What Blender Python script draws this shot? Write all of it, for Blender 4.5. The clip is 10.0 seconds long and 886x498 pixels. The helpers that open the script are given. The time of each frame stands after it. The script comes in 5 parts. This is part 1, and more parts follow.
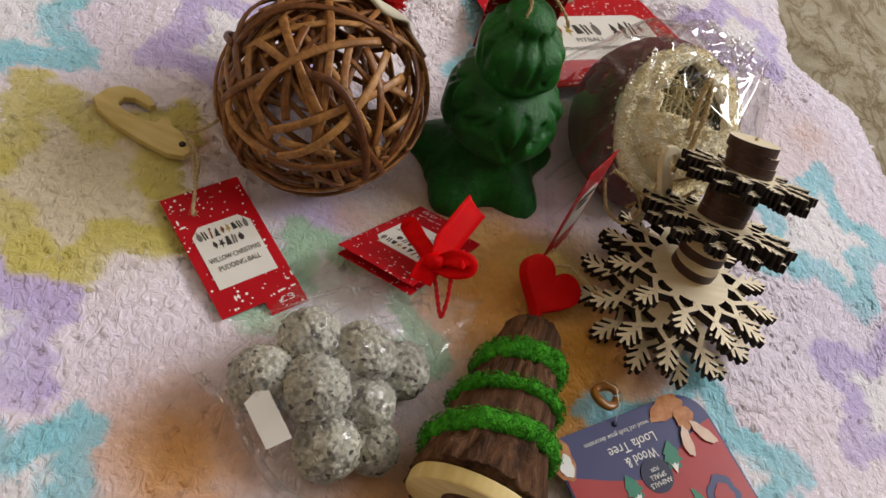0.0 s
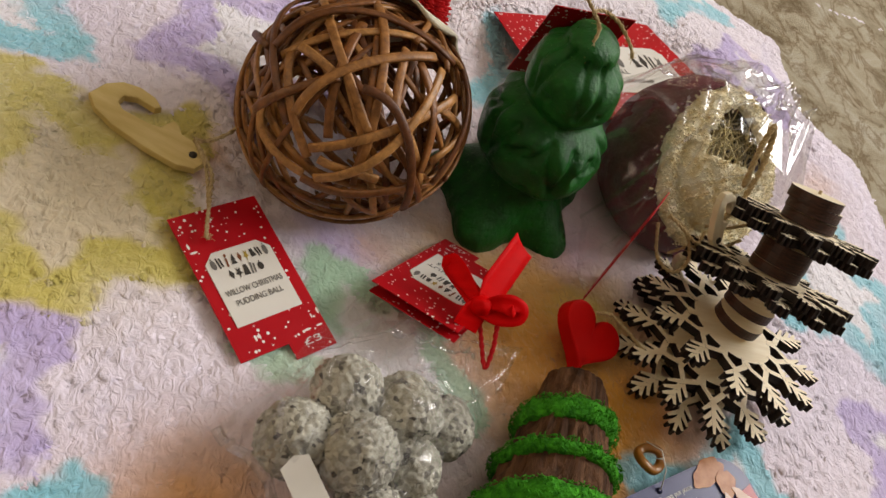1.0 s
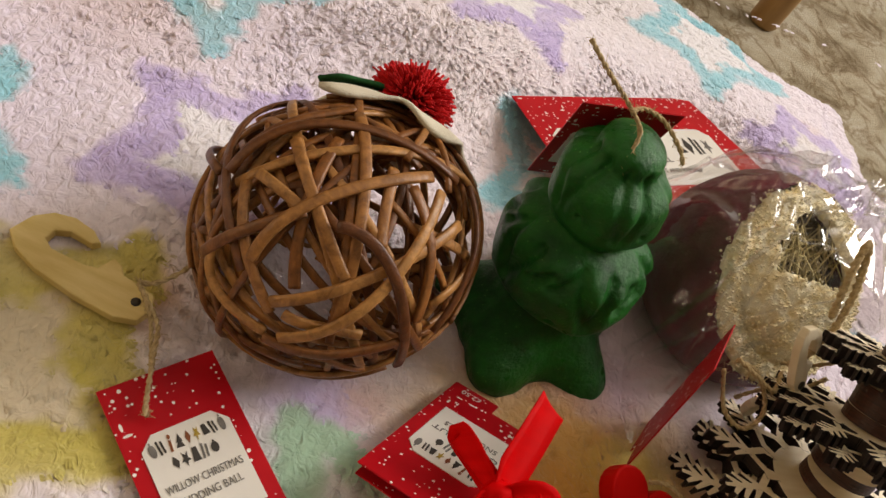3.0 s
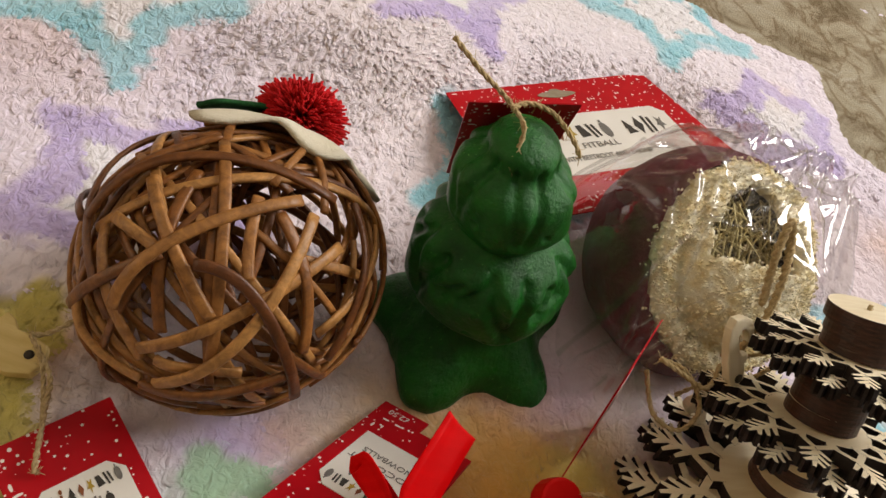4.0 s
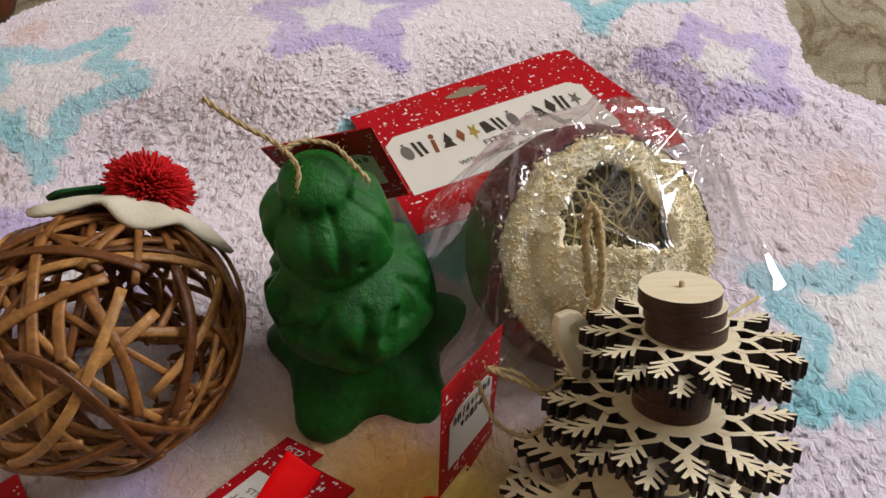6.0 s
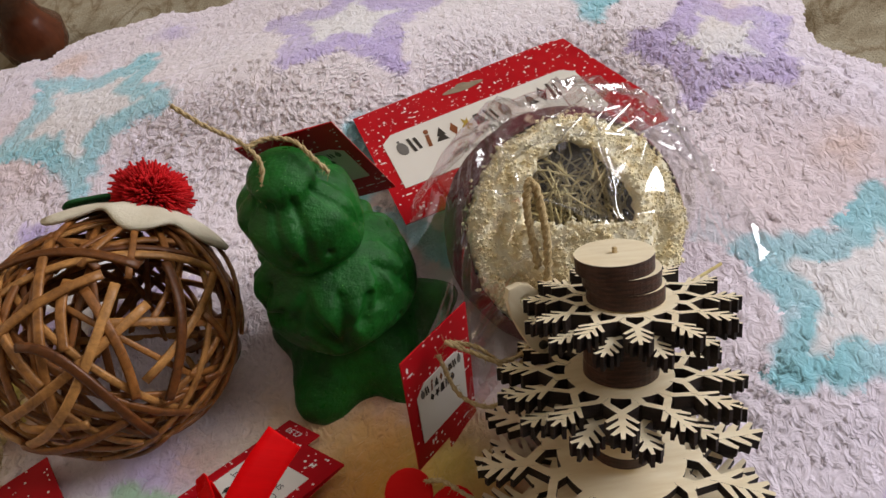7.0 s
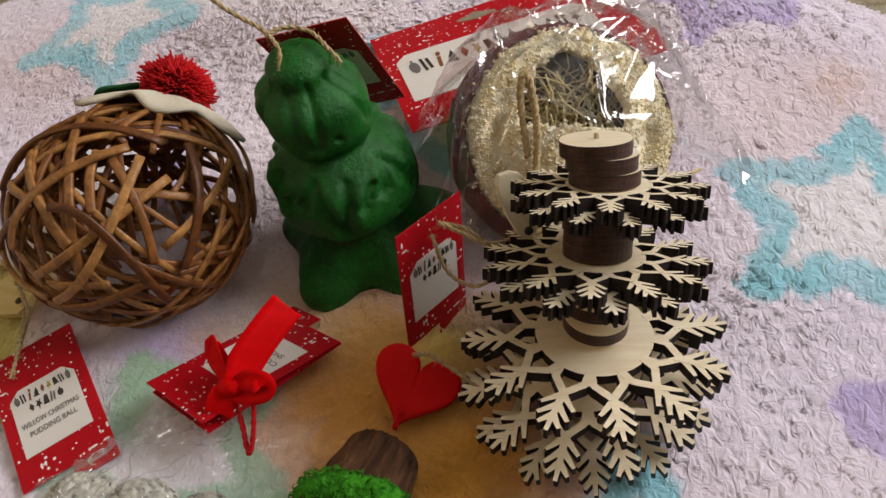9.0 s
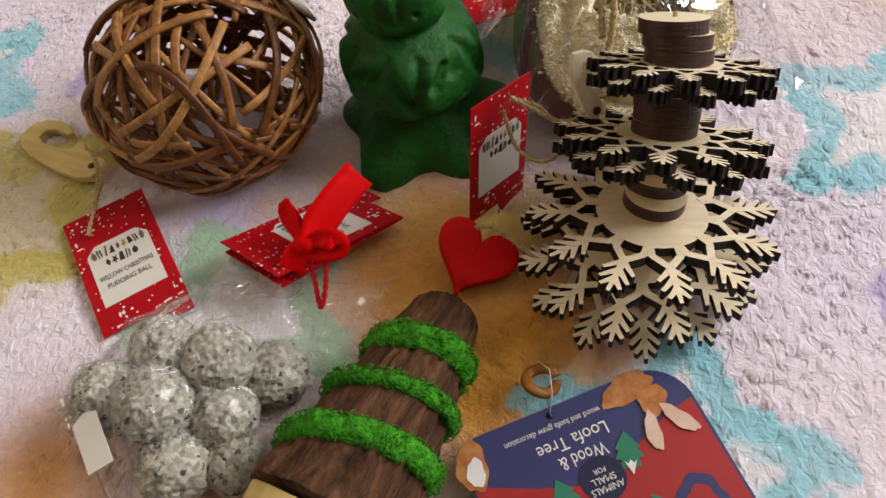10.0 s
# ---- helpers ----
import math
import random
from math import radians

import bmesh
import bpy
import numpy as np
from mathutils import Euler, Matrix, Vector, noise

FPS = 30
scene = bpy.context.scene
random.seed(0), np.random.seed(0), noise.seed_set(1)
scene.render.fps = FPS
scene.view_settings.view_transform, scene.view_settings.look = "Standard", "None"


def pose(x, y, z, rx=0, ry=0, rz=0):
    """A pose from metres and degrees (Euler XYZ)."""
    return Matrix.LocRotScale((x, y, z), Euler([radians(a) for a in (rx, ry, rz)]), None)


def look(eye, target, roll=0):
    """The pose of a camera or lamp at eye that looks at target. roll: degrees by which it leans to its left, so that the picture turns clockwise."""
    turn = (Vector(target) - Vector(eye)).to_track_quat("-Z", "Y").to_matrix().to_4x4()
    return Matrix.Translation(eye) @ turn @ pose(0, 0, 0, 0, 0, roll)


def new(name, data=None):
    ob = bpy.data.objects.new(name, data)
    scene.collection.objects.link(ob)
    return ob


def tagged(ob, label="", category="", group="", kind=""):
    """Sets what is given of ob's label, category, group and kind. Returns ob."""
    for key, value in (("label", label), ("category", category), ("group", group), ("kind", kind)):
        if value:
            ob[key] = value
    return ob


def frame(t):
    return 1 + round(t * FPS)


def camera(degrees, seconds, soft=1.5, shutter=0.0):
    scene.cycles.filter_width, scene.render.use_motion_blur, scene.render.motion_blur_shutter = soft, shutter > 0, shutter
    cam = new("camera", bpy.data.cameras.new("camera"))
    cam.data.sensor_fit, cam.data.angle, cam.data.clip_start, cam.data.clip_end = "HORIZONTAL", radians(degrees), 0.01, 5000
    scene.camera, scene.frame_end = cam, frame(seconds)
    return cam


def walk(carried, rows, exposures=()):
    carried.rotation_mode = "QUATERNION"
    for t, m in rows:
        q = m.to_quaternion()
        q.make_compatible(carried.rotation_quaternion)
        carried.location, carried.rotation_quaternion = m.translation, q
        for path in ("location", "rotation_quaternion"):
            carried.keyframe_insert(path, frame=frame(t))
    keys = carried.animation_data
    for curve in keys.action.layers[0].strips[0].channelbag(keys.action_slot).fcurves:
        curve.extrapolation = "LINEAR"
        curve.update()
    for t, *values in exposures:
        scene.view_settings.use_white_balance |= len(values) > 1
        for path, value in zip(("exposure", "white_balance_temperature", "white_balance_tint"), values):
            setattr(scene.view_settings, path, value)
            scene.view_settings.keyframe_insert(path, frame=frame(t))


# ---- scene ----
cam = camera(59.9, 10.0, soft=1.5)
PATH = [
    (0, (0.135, 0.149, 0.32), (0.518, 1.256, -1.301), 27.1),
    (0.5, (0.109, 0.161, 0.298), (0.595, 1.285, -1.284), 31.9),
    (1, (0.087, 0.176, 0.278), (0.672, 1.325, -1.251), 36.5),
    (1.5, (0.074, 0.193, 0.265), (0.726, 1.385, -1.203), 40.2),
    (2, (0.072, 0.212, 0.253), (0.71, 1.476, -1.16), 39.4),
    (2.2, (0.075, 0.22, 0.248), (0.68, 1.499, -1.165), 37.5),
    (3.3, (0.123, 0.254, 0.253), (0.551, 1.488, -1.261), 27.7),
    (3.5, (0.134, 0.257, 0.256), (0.535, 1.485, -1.271), 25.7),
    (4, (0.158, 0.265, 0.261), (0.516, 1.483, -1.285), 21.7),
    (4.5, (0.189, 0.274, 0.267), (0.473, 1.482, -1.301), 16.3),
    (5, (0.217, 0.276, 0.276), (0.411, 1.476, -1.312), 10.2),
    (5.5, (0.242, 0.276, 0.279), (0.311, 1.472, -1.322), 3.3),
    (5.7, (0.253, 0.276, 0.281), (0.288, 1.466, -1.326), 1.0),
    (6.8, (0.308, 0.267, 0.284), (0.08, 1.453, -1.31), -12.9),
    (7, (0.315, 0.26, 0.284), (0.054, 1.466, -1.29), -14.4),
    (7.5, (0.324, 0.246, 0.287), (0.02, 1.444, -1.285), -15.7),
    (8, (0.327, 0.237, 0.285), (0.044, 1.432, -1.293), -14.3),
    (8.5, (0.327, 0.231, 0.281), (0.038, 1.411, -1.308), -13.6),
    (9, (0.324, 0.22, 0.281), (0.018, 1.378, -1.32), -13.0),
    (9.5, (0.314, 0.201, 0.282), (0.005, 1.296, -1.364), -12.3),
    (10, (0.301, 0.185, 0.281), (-0.004, 1.226, -1.399), -11.2),
]
EXPOSURES = [(0.0, 0.26, 6800, 16), (1.0, 0.36, 7050, 16), (1.6, 0.46, 7500, 18), (3.5, 0.46, 7400, 17), (5.0, 0.32, 6900, 15), (7.0, 0.16, 6750, 17), (8.5, 0.10, 6800, 18), (10.0, 0.40, 6950, 17)]
walk(cam, [(t, look(eye, target, roll)) for t, eye, target, roll in PATH], EXPOSURES)

# ---------------------------------------------------------------- world and light
world = bpy.data.worlds.new("world")
scene.world = world
world.use_nodes = True
sky = world.node_tree.nodes.new("ShaderNodeTexSky")
sky.sky_type, sky.sun_disc, sky.sun_elevation, sky.sun_rotation = "NISHITA", False, radians(35), radians(70)
world.node_tree.links.new(sky.outputs[0], world.node_tree.nodes["Background"].inputs[0])
world.node_tree.nodes["Background"].inputs[1].default_value = 0.1


def area(name, m, sx, sy, watts, colour):
    d = bpy.data.lights.new(name, "AREA")
    d.shape, d.size, d.size_y, d.energy, d.color = "RECTANGLE", sx, sy, watts, colour
    ob = new(name, d)
    ob.matrix_world = m
    return ob


# daylight through the two windows of the room, the western one weaker and warmer
area("window_light", look((2.13, 1.20, 1.35), (0.0, 1.20, 1.35)), 1.5, 1.2, 52, (0.925, 0.98, 1.0))
area("window_light", look((-2.23, 0.30, 1.35), (0.0, 0.30, 1.35)), 1.3, 1.2, 10, (1.0, 0.77, 0.44))

# ---------------------------------------------------------------- helpers


def rot_to(x, y, origin=(0, 0, 0)):
    """A pose with its x axis along x, and its y axis as near y as can be."""
    x = Vector(x).normalized()
    z = x.cross(Vector(y)).normalized()
    y = z.cross(x)
    m = Matrix((x, y, z)).transposed().to_4x4()
    m.translation = origin
    return m


def mesh_of(name, verts, faces, smooth=True, mats=None):
    me = bpy.data.meshes.new(name)
    me.from_pydata([tuple(v) for v in verts], [], faces)
    me.update()
    if smooth:
        me.polygons.foreach_set("use_smooth", [True] * len(me.polygons))
    if mats:
        me.polygons.foreach_set("material_index", mats)
    return me


def bm_mesh(name, bm, smooth=True):
    me = bpy.data.meshes.new(name)
    bmesh.ops.recalc_face_normals(bm, faces=bm.faces)
    bm.to_mesh(me)
    bm.free()
    if smooth:
        me.polygons.foreach_set("use_smooth", [True] * len(me.polygons))
    return me


def part(name, me, material, parent=None, label="", m=None):
    """Links a mesh as one object under a thing or a part."""
    if isinstance(me, bmesh.types.BMesh):
        me = bm_mesh(name, me, me.faces.layers.int.get("flat") is None)
    for one in material if isinstance(material, (list, tuple)) else [material]:
        if len(me.materials) < (len(material) if isinstance(material, (list, tuple)) else 1):
            me.materials.append(one)
    ob = new(name, me)
    if parent:
        ob.parent = parent
    if m is not None:
        ob.matrix_basis = m
    return tagged(ob, label)


def thing(name, m, label, category, group="", kind=""):
    ob = new(name)
    ob.empty_display_size = 0.01
    ob.matrix_basis = m
    return tagged(ob, label, category, group, kind)


def sweep(points, width, height=None, n=8, up=None, taper=None, closed_ends=True):
    """Vertices and faces of a tube along points, with an oval section. up: where the height points."""
    pts = [Vector(p) for p in points]
    height = height or width
    verts, faces = [], []
    ref = Vector(up) if up is not None and not callable(up) else Vector((0.13, 0.21, 0.97))
    for i, p in enumerate(pts):
        d = (pts[min(i + 1, len(pts) - 1)] - pts[max(i - 1, 0)]).normalized()
        if callable(up):
            ref = up(p)
        side = d.cross(ref)
        if side.length < 1e-5:
            side = d.orthogonal()
        side.normalize()
        top = side.cross(d).normalized()
        if not callable(up) and up is None:
            ref = top
        k = taper(i / (len(pts) - 1)) if taper else 1.0
        for a in range(n):
            t = 2 * math.pi * (a + 0.5) / n
            c, s = math.cos(t), math.sin(t)
            c, s = math.copysign(abs(c) ** 0.6, c), math.copysign(abs(s) ** 0.6, s)
            verts.append(p + side * (c * width * k) + top * (s * height * k))
    for i in range(len(pts) - 1):
        for a in range(n):
            b = (a + 1) % n
            faces.append((i * n + a, i * n + b, i * n + n + b, i * n + n + a))
    if closed_ends:
        faces.append(tuple(range(n - 1, -1, -1)))
        faces.append(tuple(range((len(pts) - 1) * n, len(pts) * n)))
    return verts, faces


def join(pieces):
    verts, faces = [], []
    for v, f in pieces:
        k = len(verts)
        verts += v
        faces += [tuple(i + k for i in one) for one in f]
    return verts, faces


def prism(outline, z0, z1, bevel=0.0, name="prism"):
    """A flat outline, given in order, made a plate from z0 to z1 with worn edges."""
    bm = bmesh.new()
    bm.faces.layers.int.new("flat")
    top = [bm.verts.new((x, y, z1)) for x, y in outline]
    bot = [bm.verts.new((x, y, z0)) for x, y in outline]
    bm.faces.new(top)
    bm.faces.new(bot[::-1])
    n = len(outline)
    for i in range(n):
        bm.faces.new((top[i], bot[i], bot[(i + 1) % n], top[(i + 1) % n]))
    bmesh.ops.recalc_face_normals(bm, faces=bm.faces)
    if bevel:
        rim = [e for e in bm.edges if abs(e.verts[0].co.z - e.verts[1].co.z) < 1e-6]
        bmesh.ops.bevel(bm, geom=rim, offset=bevel, segments=2, affect="EDGES", profile=0.6)
    return bm


def text_mesh(body, size, width=None, extrude=0.00005, shear=0.0):
    """Letters of the built-in font as a mesh, centred, fitted to a width."""
    cu = bpy.data.curves.new("letters", "FONT")
    cu.body, cu.size, cu.align_x, cu.align_y, cu.extrude, cu.shear = body, size, "CENTER", "CENTER", extrude, shear
    cu.resolution_u = 3
    tmp = bpy.data.objects.new("letters", cu)
    scene.collection.objects.link(tmp)
    bpy.context.view_layer.update()
    me = bpy.data.meshes.new_from_object(tmp.evaluated_get(bpy.context.evaluated_depsgraph_get()))
    bpy.data.objects.remove(tmp)
    bpy.data.curves.remove(cu)
    if width:
        xs = [v.co.x for v in me.vertices]
        k = width / (max(xs) - min(xs))
        for v in me.vertices:
            v.co.x *= k
    return me


rng = np.random.default_rng(7)


def value_noise(x, y, cell, seed):
    """Smooth noise from -1 to 1 over plan places, with lumps of one cell's size."""
    g = np.random.default_rng(seed).uniform(-1, 1, (128, 128))
    u, v = x / cell, y / cell
    i, j = np.floor(u).astype(int), np.floor(v).astype(int)
    a, b = u - i, v - j
    a, b = a * a * (3 - 2 * a), b * b * (3 - 2 * b)
    i0, j0, i1, j1 = i % 128, j % 128, (i + 1) % 128, (j + 1) % 128
    return (g[i0, j0] * (1 - a) + g[i1, j0] * a) * (1 - b) + (g[i0, j1] * (1 - a) + g[i1, j1] * a) * b


def smooth(a, b, x):
    t = np.clip((x - a) / (b - a), 0, 1)
    return t * t * (3 - 2 * t)


# ---------------------------------------------------------------- materials


class Mat:
    """A node material, with short calls for the nodes that these surfaces need."""

    def __init__(self, name, rough=0.6, metal=0.0, spec=0.4):
        self.m = bpy.data.materials.new(name)
        self.m.use_nodes = True
        self.t = self.m.node_tree
        self.b = self.t.nodes["Principled BSDF"]
        self.b.inputs["Roughness"].default_value = rough
        self.b.inputs["Metallic"].default_value = metal
        self.b.inputs["Specular IOR Level"].default_value = spec
        self.co = self.t.nodes.new("ShaderNodeTexCoord").outputs["Object"]

    def node(self, kind, **inputs):
        n = self.t.nodes.new(kind)
        for k, v in inputs.items():
            self.set(n.inputs[k.replace("_", " ")], v)
        return n

    def set(self, sock, v):
        if isinstance(v, bpy.types.NodeSocket):
            self.t.links.new(v, sock)
        else:
            sock.default_value = v

    def stretch(self, sx, sy, sz):
        n = self.node("ShaderNodeMapping", Vector=self.co)
        n.inputs["Scale"].default_value = (sx, sy, sz)
        return n.outputs[0]

    def noise(self, scale, detail=4.0, rough=0.55, co=None, distort=0.0):
        return self.node("ShaderNodeTexNoise", Vector=co or self.co, Scale=scale, Detail=detail, Roughness=rough, Distortion=distort).outputs[0]

    def cells(self, scale, feature="F1", co=None, out="Distance"):
        n = self.node("ShaderNodeTexVoronoi", Vector=co or self.co, Scale=scale)
        n.feature = feature
        return n.outputs[out]

    def ramp(self, fac, *stops):
        n = self.node("ShaderNodeValToRGB", Fac=fac)
        e = n.color_ramp.elements
        while len(e) < len(stops):
            e.new(0.5)
        for one, (p, c) in zip(e, stops):
            one.position, one.color = p, (*c, 1) if len(c) == 3 else c
        return n.outputs[0]

    def mix(self, fac, a, b, how="MIX"):
        n = self.t.nodes.new("ShaderNodeMix")
        n.data_type, n.blend_type = "RGBA", how
        self.set(n.inputs[0], fac)
        for k, v in ((6, a), (7, b)):
            self.set(n.inputs[k], (*v, 1) if isinstance(v, tuple) and len(v) == 3 else v)
        return n.outputs[2]

    def math(self, how, a, b=0.0):
        n = self.t.nodes.new("ShaderNodeMath")
        n.operation = how
        self.set(n.inputs[0], a)
        self.set(n.inputs[1], b)
        return n.outputs[0]

    def bump(self, height, dist, strength=1.0):
        n = self.node("ShaderNodeBump", Height=height, Distance=dist, Strength=strength)
        if self.b.inputs["Normal"].is_linked:
            self.t.links.new(self.b.inputs["Normal"].links[0].from_socket, n.inputs["Normal"])
        self.t.links.new(n.outputs[0], self.b.inputs["Normal"])

    def colour(self, c):
        self.set(self.b.inputs["Base Color"], (*c, 1) if isinstance(c, tuple) and len(c) == 3 else c)

    def rough(self, v):
        self.set(self.b.inputs["Roughness"], v)

    def random(self):
        return self.t.nodes.new("ShaderNodeObjectInfo").outputs["Random"]


def two_tone(name, a, b, scale, rough=0.6, bump=0.0003, fine=None, co=None, spec=0.4):
    m = Mat(name, rough, spec=spec)
    c = m.stretch(*co) if co else None
    m.colour(m.ramp(m.noise(scale, 5, 0.6, c), (0.3, a), (0.7, b)))
    m.bump(m.noise(fine or scale * 4, 4, 0.6, c), bump)
    return m.m


def make_fleece():
    m = Mat("fleece", 0.95, spec=0.1)
    att = m.node("ShaderNodeAttribute")
    att.attribute_name = "pattern"
    pile = m.noise(250, 2, 0.5, m.stretch(1.0, 0.72, 1.0), 1.3)
    fine = m.noise(1000, 3, 0.6)
    shade = m.ramp(m.noise(330, 3, 0.6), (0.3, (0.95, 0.945, 0.95)), (0.6, (1, 1, 1)))
    m.colour(m.mix(1.0, att.outputs["Color"], shade, "MULTIPLY"))
    m.bump(pile, 0.0018, 0.8)
    m.bump(fine, 0.0004, 0.35)
    m.b.inputs["Sheen Weight"].default_value = 0.4
    m.b.inputs["Sheen Roughness"].default_value = 0.6
    return m.m


def make_carpet():
    m = Mat("carpet", 0.95, spec=0.1)
    patch = m.ramp(m.noise(20, 5, 0.65, distort=0.9), (0.33, (0.24, 0.19, 0.12)), (0.5, (0.42, 0.36, 0.255)), (0.68, (0.50, 0.455, 0.36)))
    vein = m.ramp(m.noise(37, 4, 0.6, m.stretch(1, 0.6, 1), 0.6), (0.44, (1, 1, 1)), (0.495, (0.62, 0.55, 0.47)), (0.55, (1, 1, 1)))
    m.colour(m.mix(1.0, patch, vein, "MULTIPLY"))
    m.bump(m.noise(700, 3, 0.7), 0.002, 0.8)
    return m.m


def make_willow():
    m = Mat("willow", 0.42, spec=0.45)
    r = m.random()
    grain = m.noise(210, 5, 0.65, distort=0.8)
    base = m.ramp(r, (0.0, (0.15, 0.046, 0.011)), (0.5, (0.34, 0.130, 0.030)), (1.0, (0.58, 0.285, 0.088)))
    m.colour(m.mix(1.0, base, m.ramp(grain, (0.3, (0.42, 0.38, 0.36)), (0.68, (1.05, 1.05, 1.05))), "MULTIPLY"))
    m.bump(m.noise(700, 3, 0.6), 0.0003, 0.8)
    return m.m


def make_chew():
    m = Mat("green_chew", 0.36, spec=0.28)
    base = m.ramp(m.noise(70, 5, 0.65), (0.3, (0.002, 0.056, 0.007)), (0.7, (0.008, 0.155, 0.017)))
    # small glints painted into the green as bright dots
    glint_dots = m.ramp(m.cells(520), (0.0, (0.16, 0.42, 0.11)), (0.08, (0.16, 0.42, 0.11)), (0.12, (0, 0, 0)))
    keep = m.ramp(m.noise(85, 2), (0.47, (0, 0, 0)), (0.58, (1, 1, 1)))
    m.colour(m.mix(1.0, base, m.mix(1.0, glint_dots, keep, "MULTIPLY"), "ADD"))
    m.rough(m.ramp(m.noise(120, 4), (0.3, (0.26, 0.26, 0.26)), (0.7, (0.48, 0.48, 0.48))))
    m.bump(m.noise(300, 5, 0.7), 0.0014, 0.75)
    m.bump(m.cells(260), 0.0006, 0.35)
    return m.m


def make_red_card():
    m = Mat("red_card", 0.42, spec=0.15)
    m.co = m.node("ShaderNodeMapping", Vector=m.co).outputs[0]
    d = m.cells(400)
    size = m.cells(400, out="Color")
    spots = m.math("LESS_THAN", d, m.math("MULTIPLY", size, 0.32))
    long = m.math("LESS_THAN", m.cells(1.0, co=m.stretch(95, 300, 1)), 0.16)
    long = m.math("MULTIPLY", long, m.math("GREATER_THAN", m.cells(1.0, co=m.stretch(95, 300, 1), out="Color"), 0.62))
    long2 = m.math("LESS_THAN", m.cells(1.0, co=m.stretch(300, 110, 1)), 0.16)
    long2 = m.math("MULTIPLY", long2, m.math("GREATER_THAN", m.cells(1.0, co=m.stretch(300, 110, 1), out="Color"), 0.62))
    fac = m.math("MAXIMUM", m.math("MAXIMUM", spots, long), long2)
    red = m.ramp(m.noise(30, 3), (0.3, (0.42, 0.004, 0.010)), (0.7, (0.52, 0.008, 0.014)))
    m.colour(m.mix(fac, red, (0.85, 0.80, 0.76)))
    return m.m


def make_film():
    """Clear packaging film: see-through, creased, with a gloss that grows towards the rim."""
    mat = bpy.data.materials.new("clear_film")
    mat.use_nodes = True
    t = mat.node_tree
    t.nodes.remove(t.nodes["Principled BSDF"])
    clear, gloss, mix, fres = (t.nodes.new("ShaderNode" + k) for k in ("BsdfTransparent", "BsdfGlossy", "MixShader", "Fresnel"))
    clear.inputs[0].default_value = (0.97, 0.97, 0.975, 1)
    gloss.inputs["Roughness"].default_value = 0.06
    fres.inputs[0].default_value = 1.45
    co = t.nodes.new("ShaderNodeTexCoord")
    wave, fold = t.nodes.new("ShaderNodeTexNoise"), t.nodes.new("ShaderNodeTexVoronoi")
    wave.inputs["Scale"].default_value, wave.inputs["Detail"].default_value = 17, 1.0
    fold.feature = "DISTANCE_TO_EDGE"
    fold.inputs["Scale"].default_value = 38
    soft = t.nodes.new("ShaderNodeMapRange")
    soft.inputs["From Max"].default_value = 0.22
    bumps = []
    for tex, dist, power in ((wave.outputs[0], 0.0040, 0.35), (soft.outputs[0], 0.0010, 0.22)):
        bump = t.nodes.new("ShaderNodeBump")
        bump.inputs["Distance"].default_value, bump.inputs["Strength"].default_value = dist, power
        t.links.new(tex, bump.inputs["Height"])
        if bumps:
            t.links.new(bumps[-1].outputs[0], bump.inputs["Normal"])
        bumps.append(bump)
    t.links.new(fold.outputs["Distance"], soft.inputs["Value"])
    for tex in (wave, fold):
        t.links.new(co.outputs["Object"], tex.inputs["Vector"])
    t.links.new(bumps[-1].outputs[0], gloss.inputs["Normal"])
    some, cap = t.nodes.new("ShaderNodeMath"), t.nodes.new("ShaderNodeMath")
    some.operation, cap.operation = "MULTIPLY", "MINIMUM"
    some.inputs[1].default_value, cap.inputs[1].default_value = 1.3, 0.26
    t.links.new(fres.outputs[0], some.inputs[0])
    t.links.new(some.outputs[0], cap.inputs[0])
    t.links.new(cap.outputs[0], mix.inputs[0])
    t.links.new(clear.outputs[0], mix.inputs[1])
    t.links.new(gloss.outputs[0], mix.inputs[2])
    haze, both = t.nodes.new("ShaderNodeBsdfDiffuse"), t.nodes.new("ShaderNodeMixShader")
    haze.inputs[0].default_value = (0.85, 0.85, 0.87, 1)
    both.inputs[0].default_value = 0.035
    t.links.new(mix.outputs[0], both.inputs[1])
    t.links.new(haze.outputs[0], both.inputs[2])
    t.links.new(both.outputs[0], t.nodes["Material Output"].inputs[0])
    return mat


def make_bark():
    m = Mat("bark", 0.85, spec=0.2)
    c = m.stretch(1.0, 1.0, 0.22)
    g = m.noise(140, 6, 0.7, c, 0.6)
    m.colour(m.ramp(g, (0.32, (0.022, 0.011, 0.006)), (0.5, (0.105, 0.047, 0.022)), (0.72, (0.25, 0.125, 0.062))))
    m.bump(g, 0.004, 1.0)
    m.bump(m.noise(500, 4, 0.7, c), 0.0008, 0.8)
    return m.m


def make_treat():
    m = Mat("oat_treat", 0.85, spec=0.25)
    chips = m.cells(480, out="Color", co=m.stretch(1, 1.0, 1.0))
    c = m.ramp(chips, (0.0, (0.06, 0.055, 0.05)), (0.14, (0.14, 0.13, 0.12)), (0.26, (0.36, 0.34, 0.28)), (0.6, (0.52, 0.50, 0.41)), (1.0, (0.70, 0.68, 0.58)))
    m.colour(m.mix(1.0, c, m.ramp(m.noise(70, 3), (0.3, (0.75, 0.75, 0.75)), (0.6, (1, 1, 1))), "MULTIPLY"))
    m.bump(chips, 0.0011, 0.8)
    m.bump(m.noise(600, 3), 0.0006, 0.7)
    return m.m


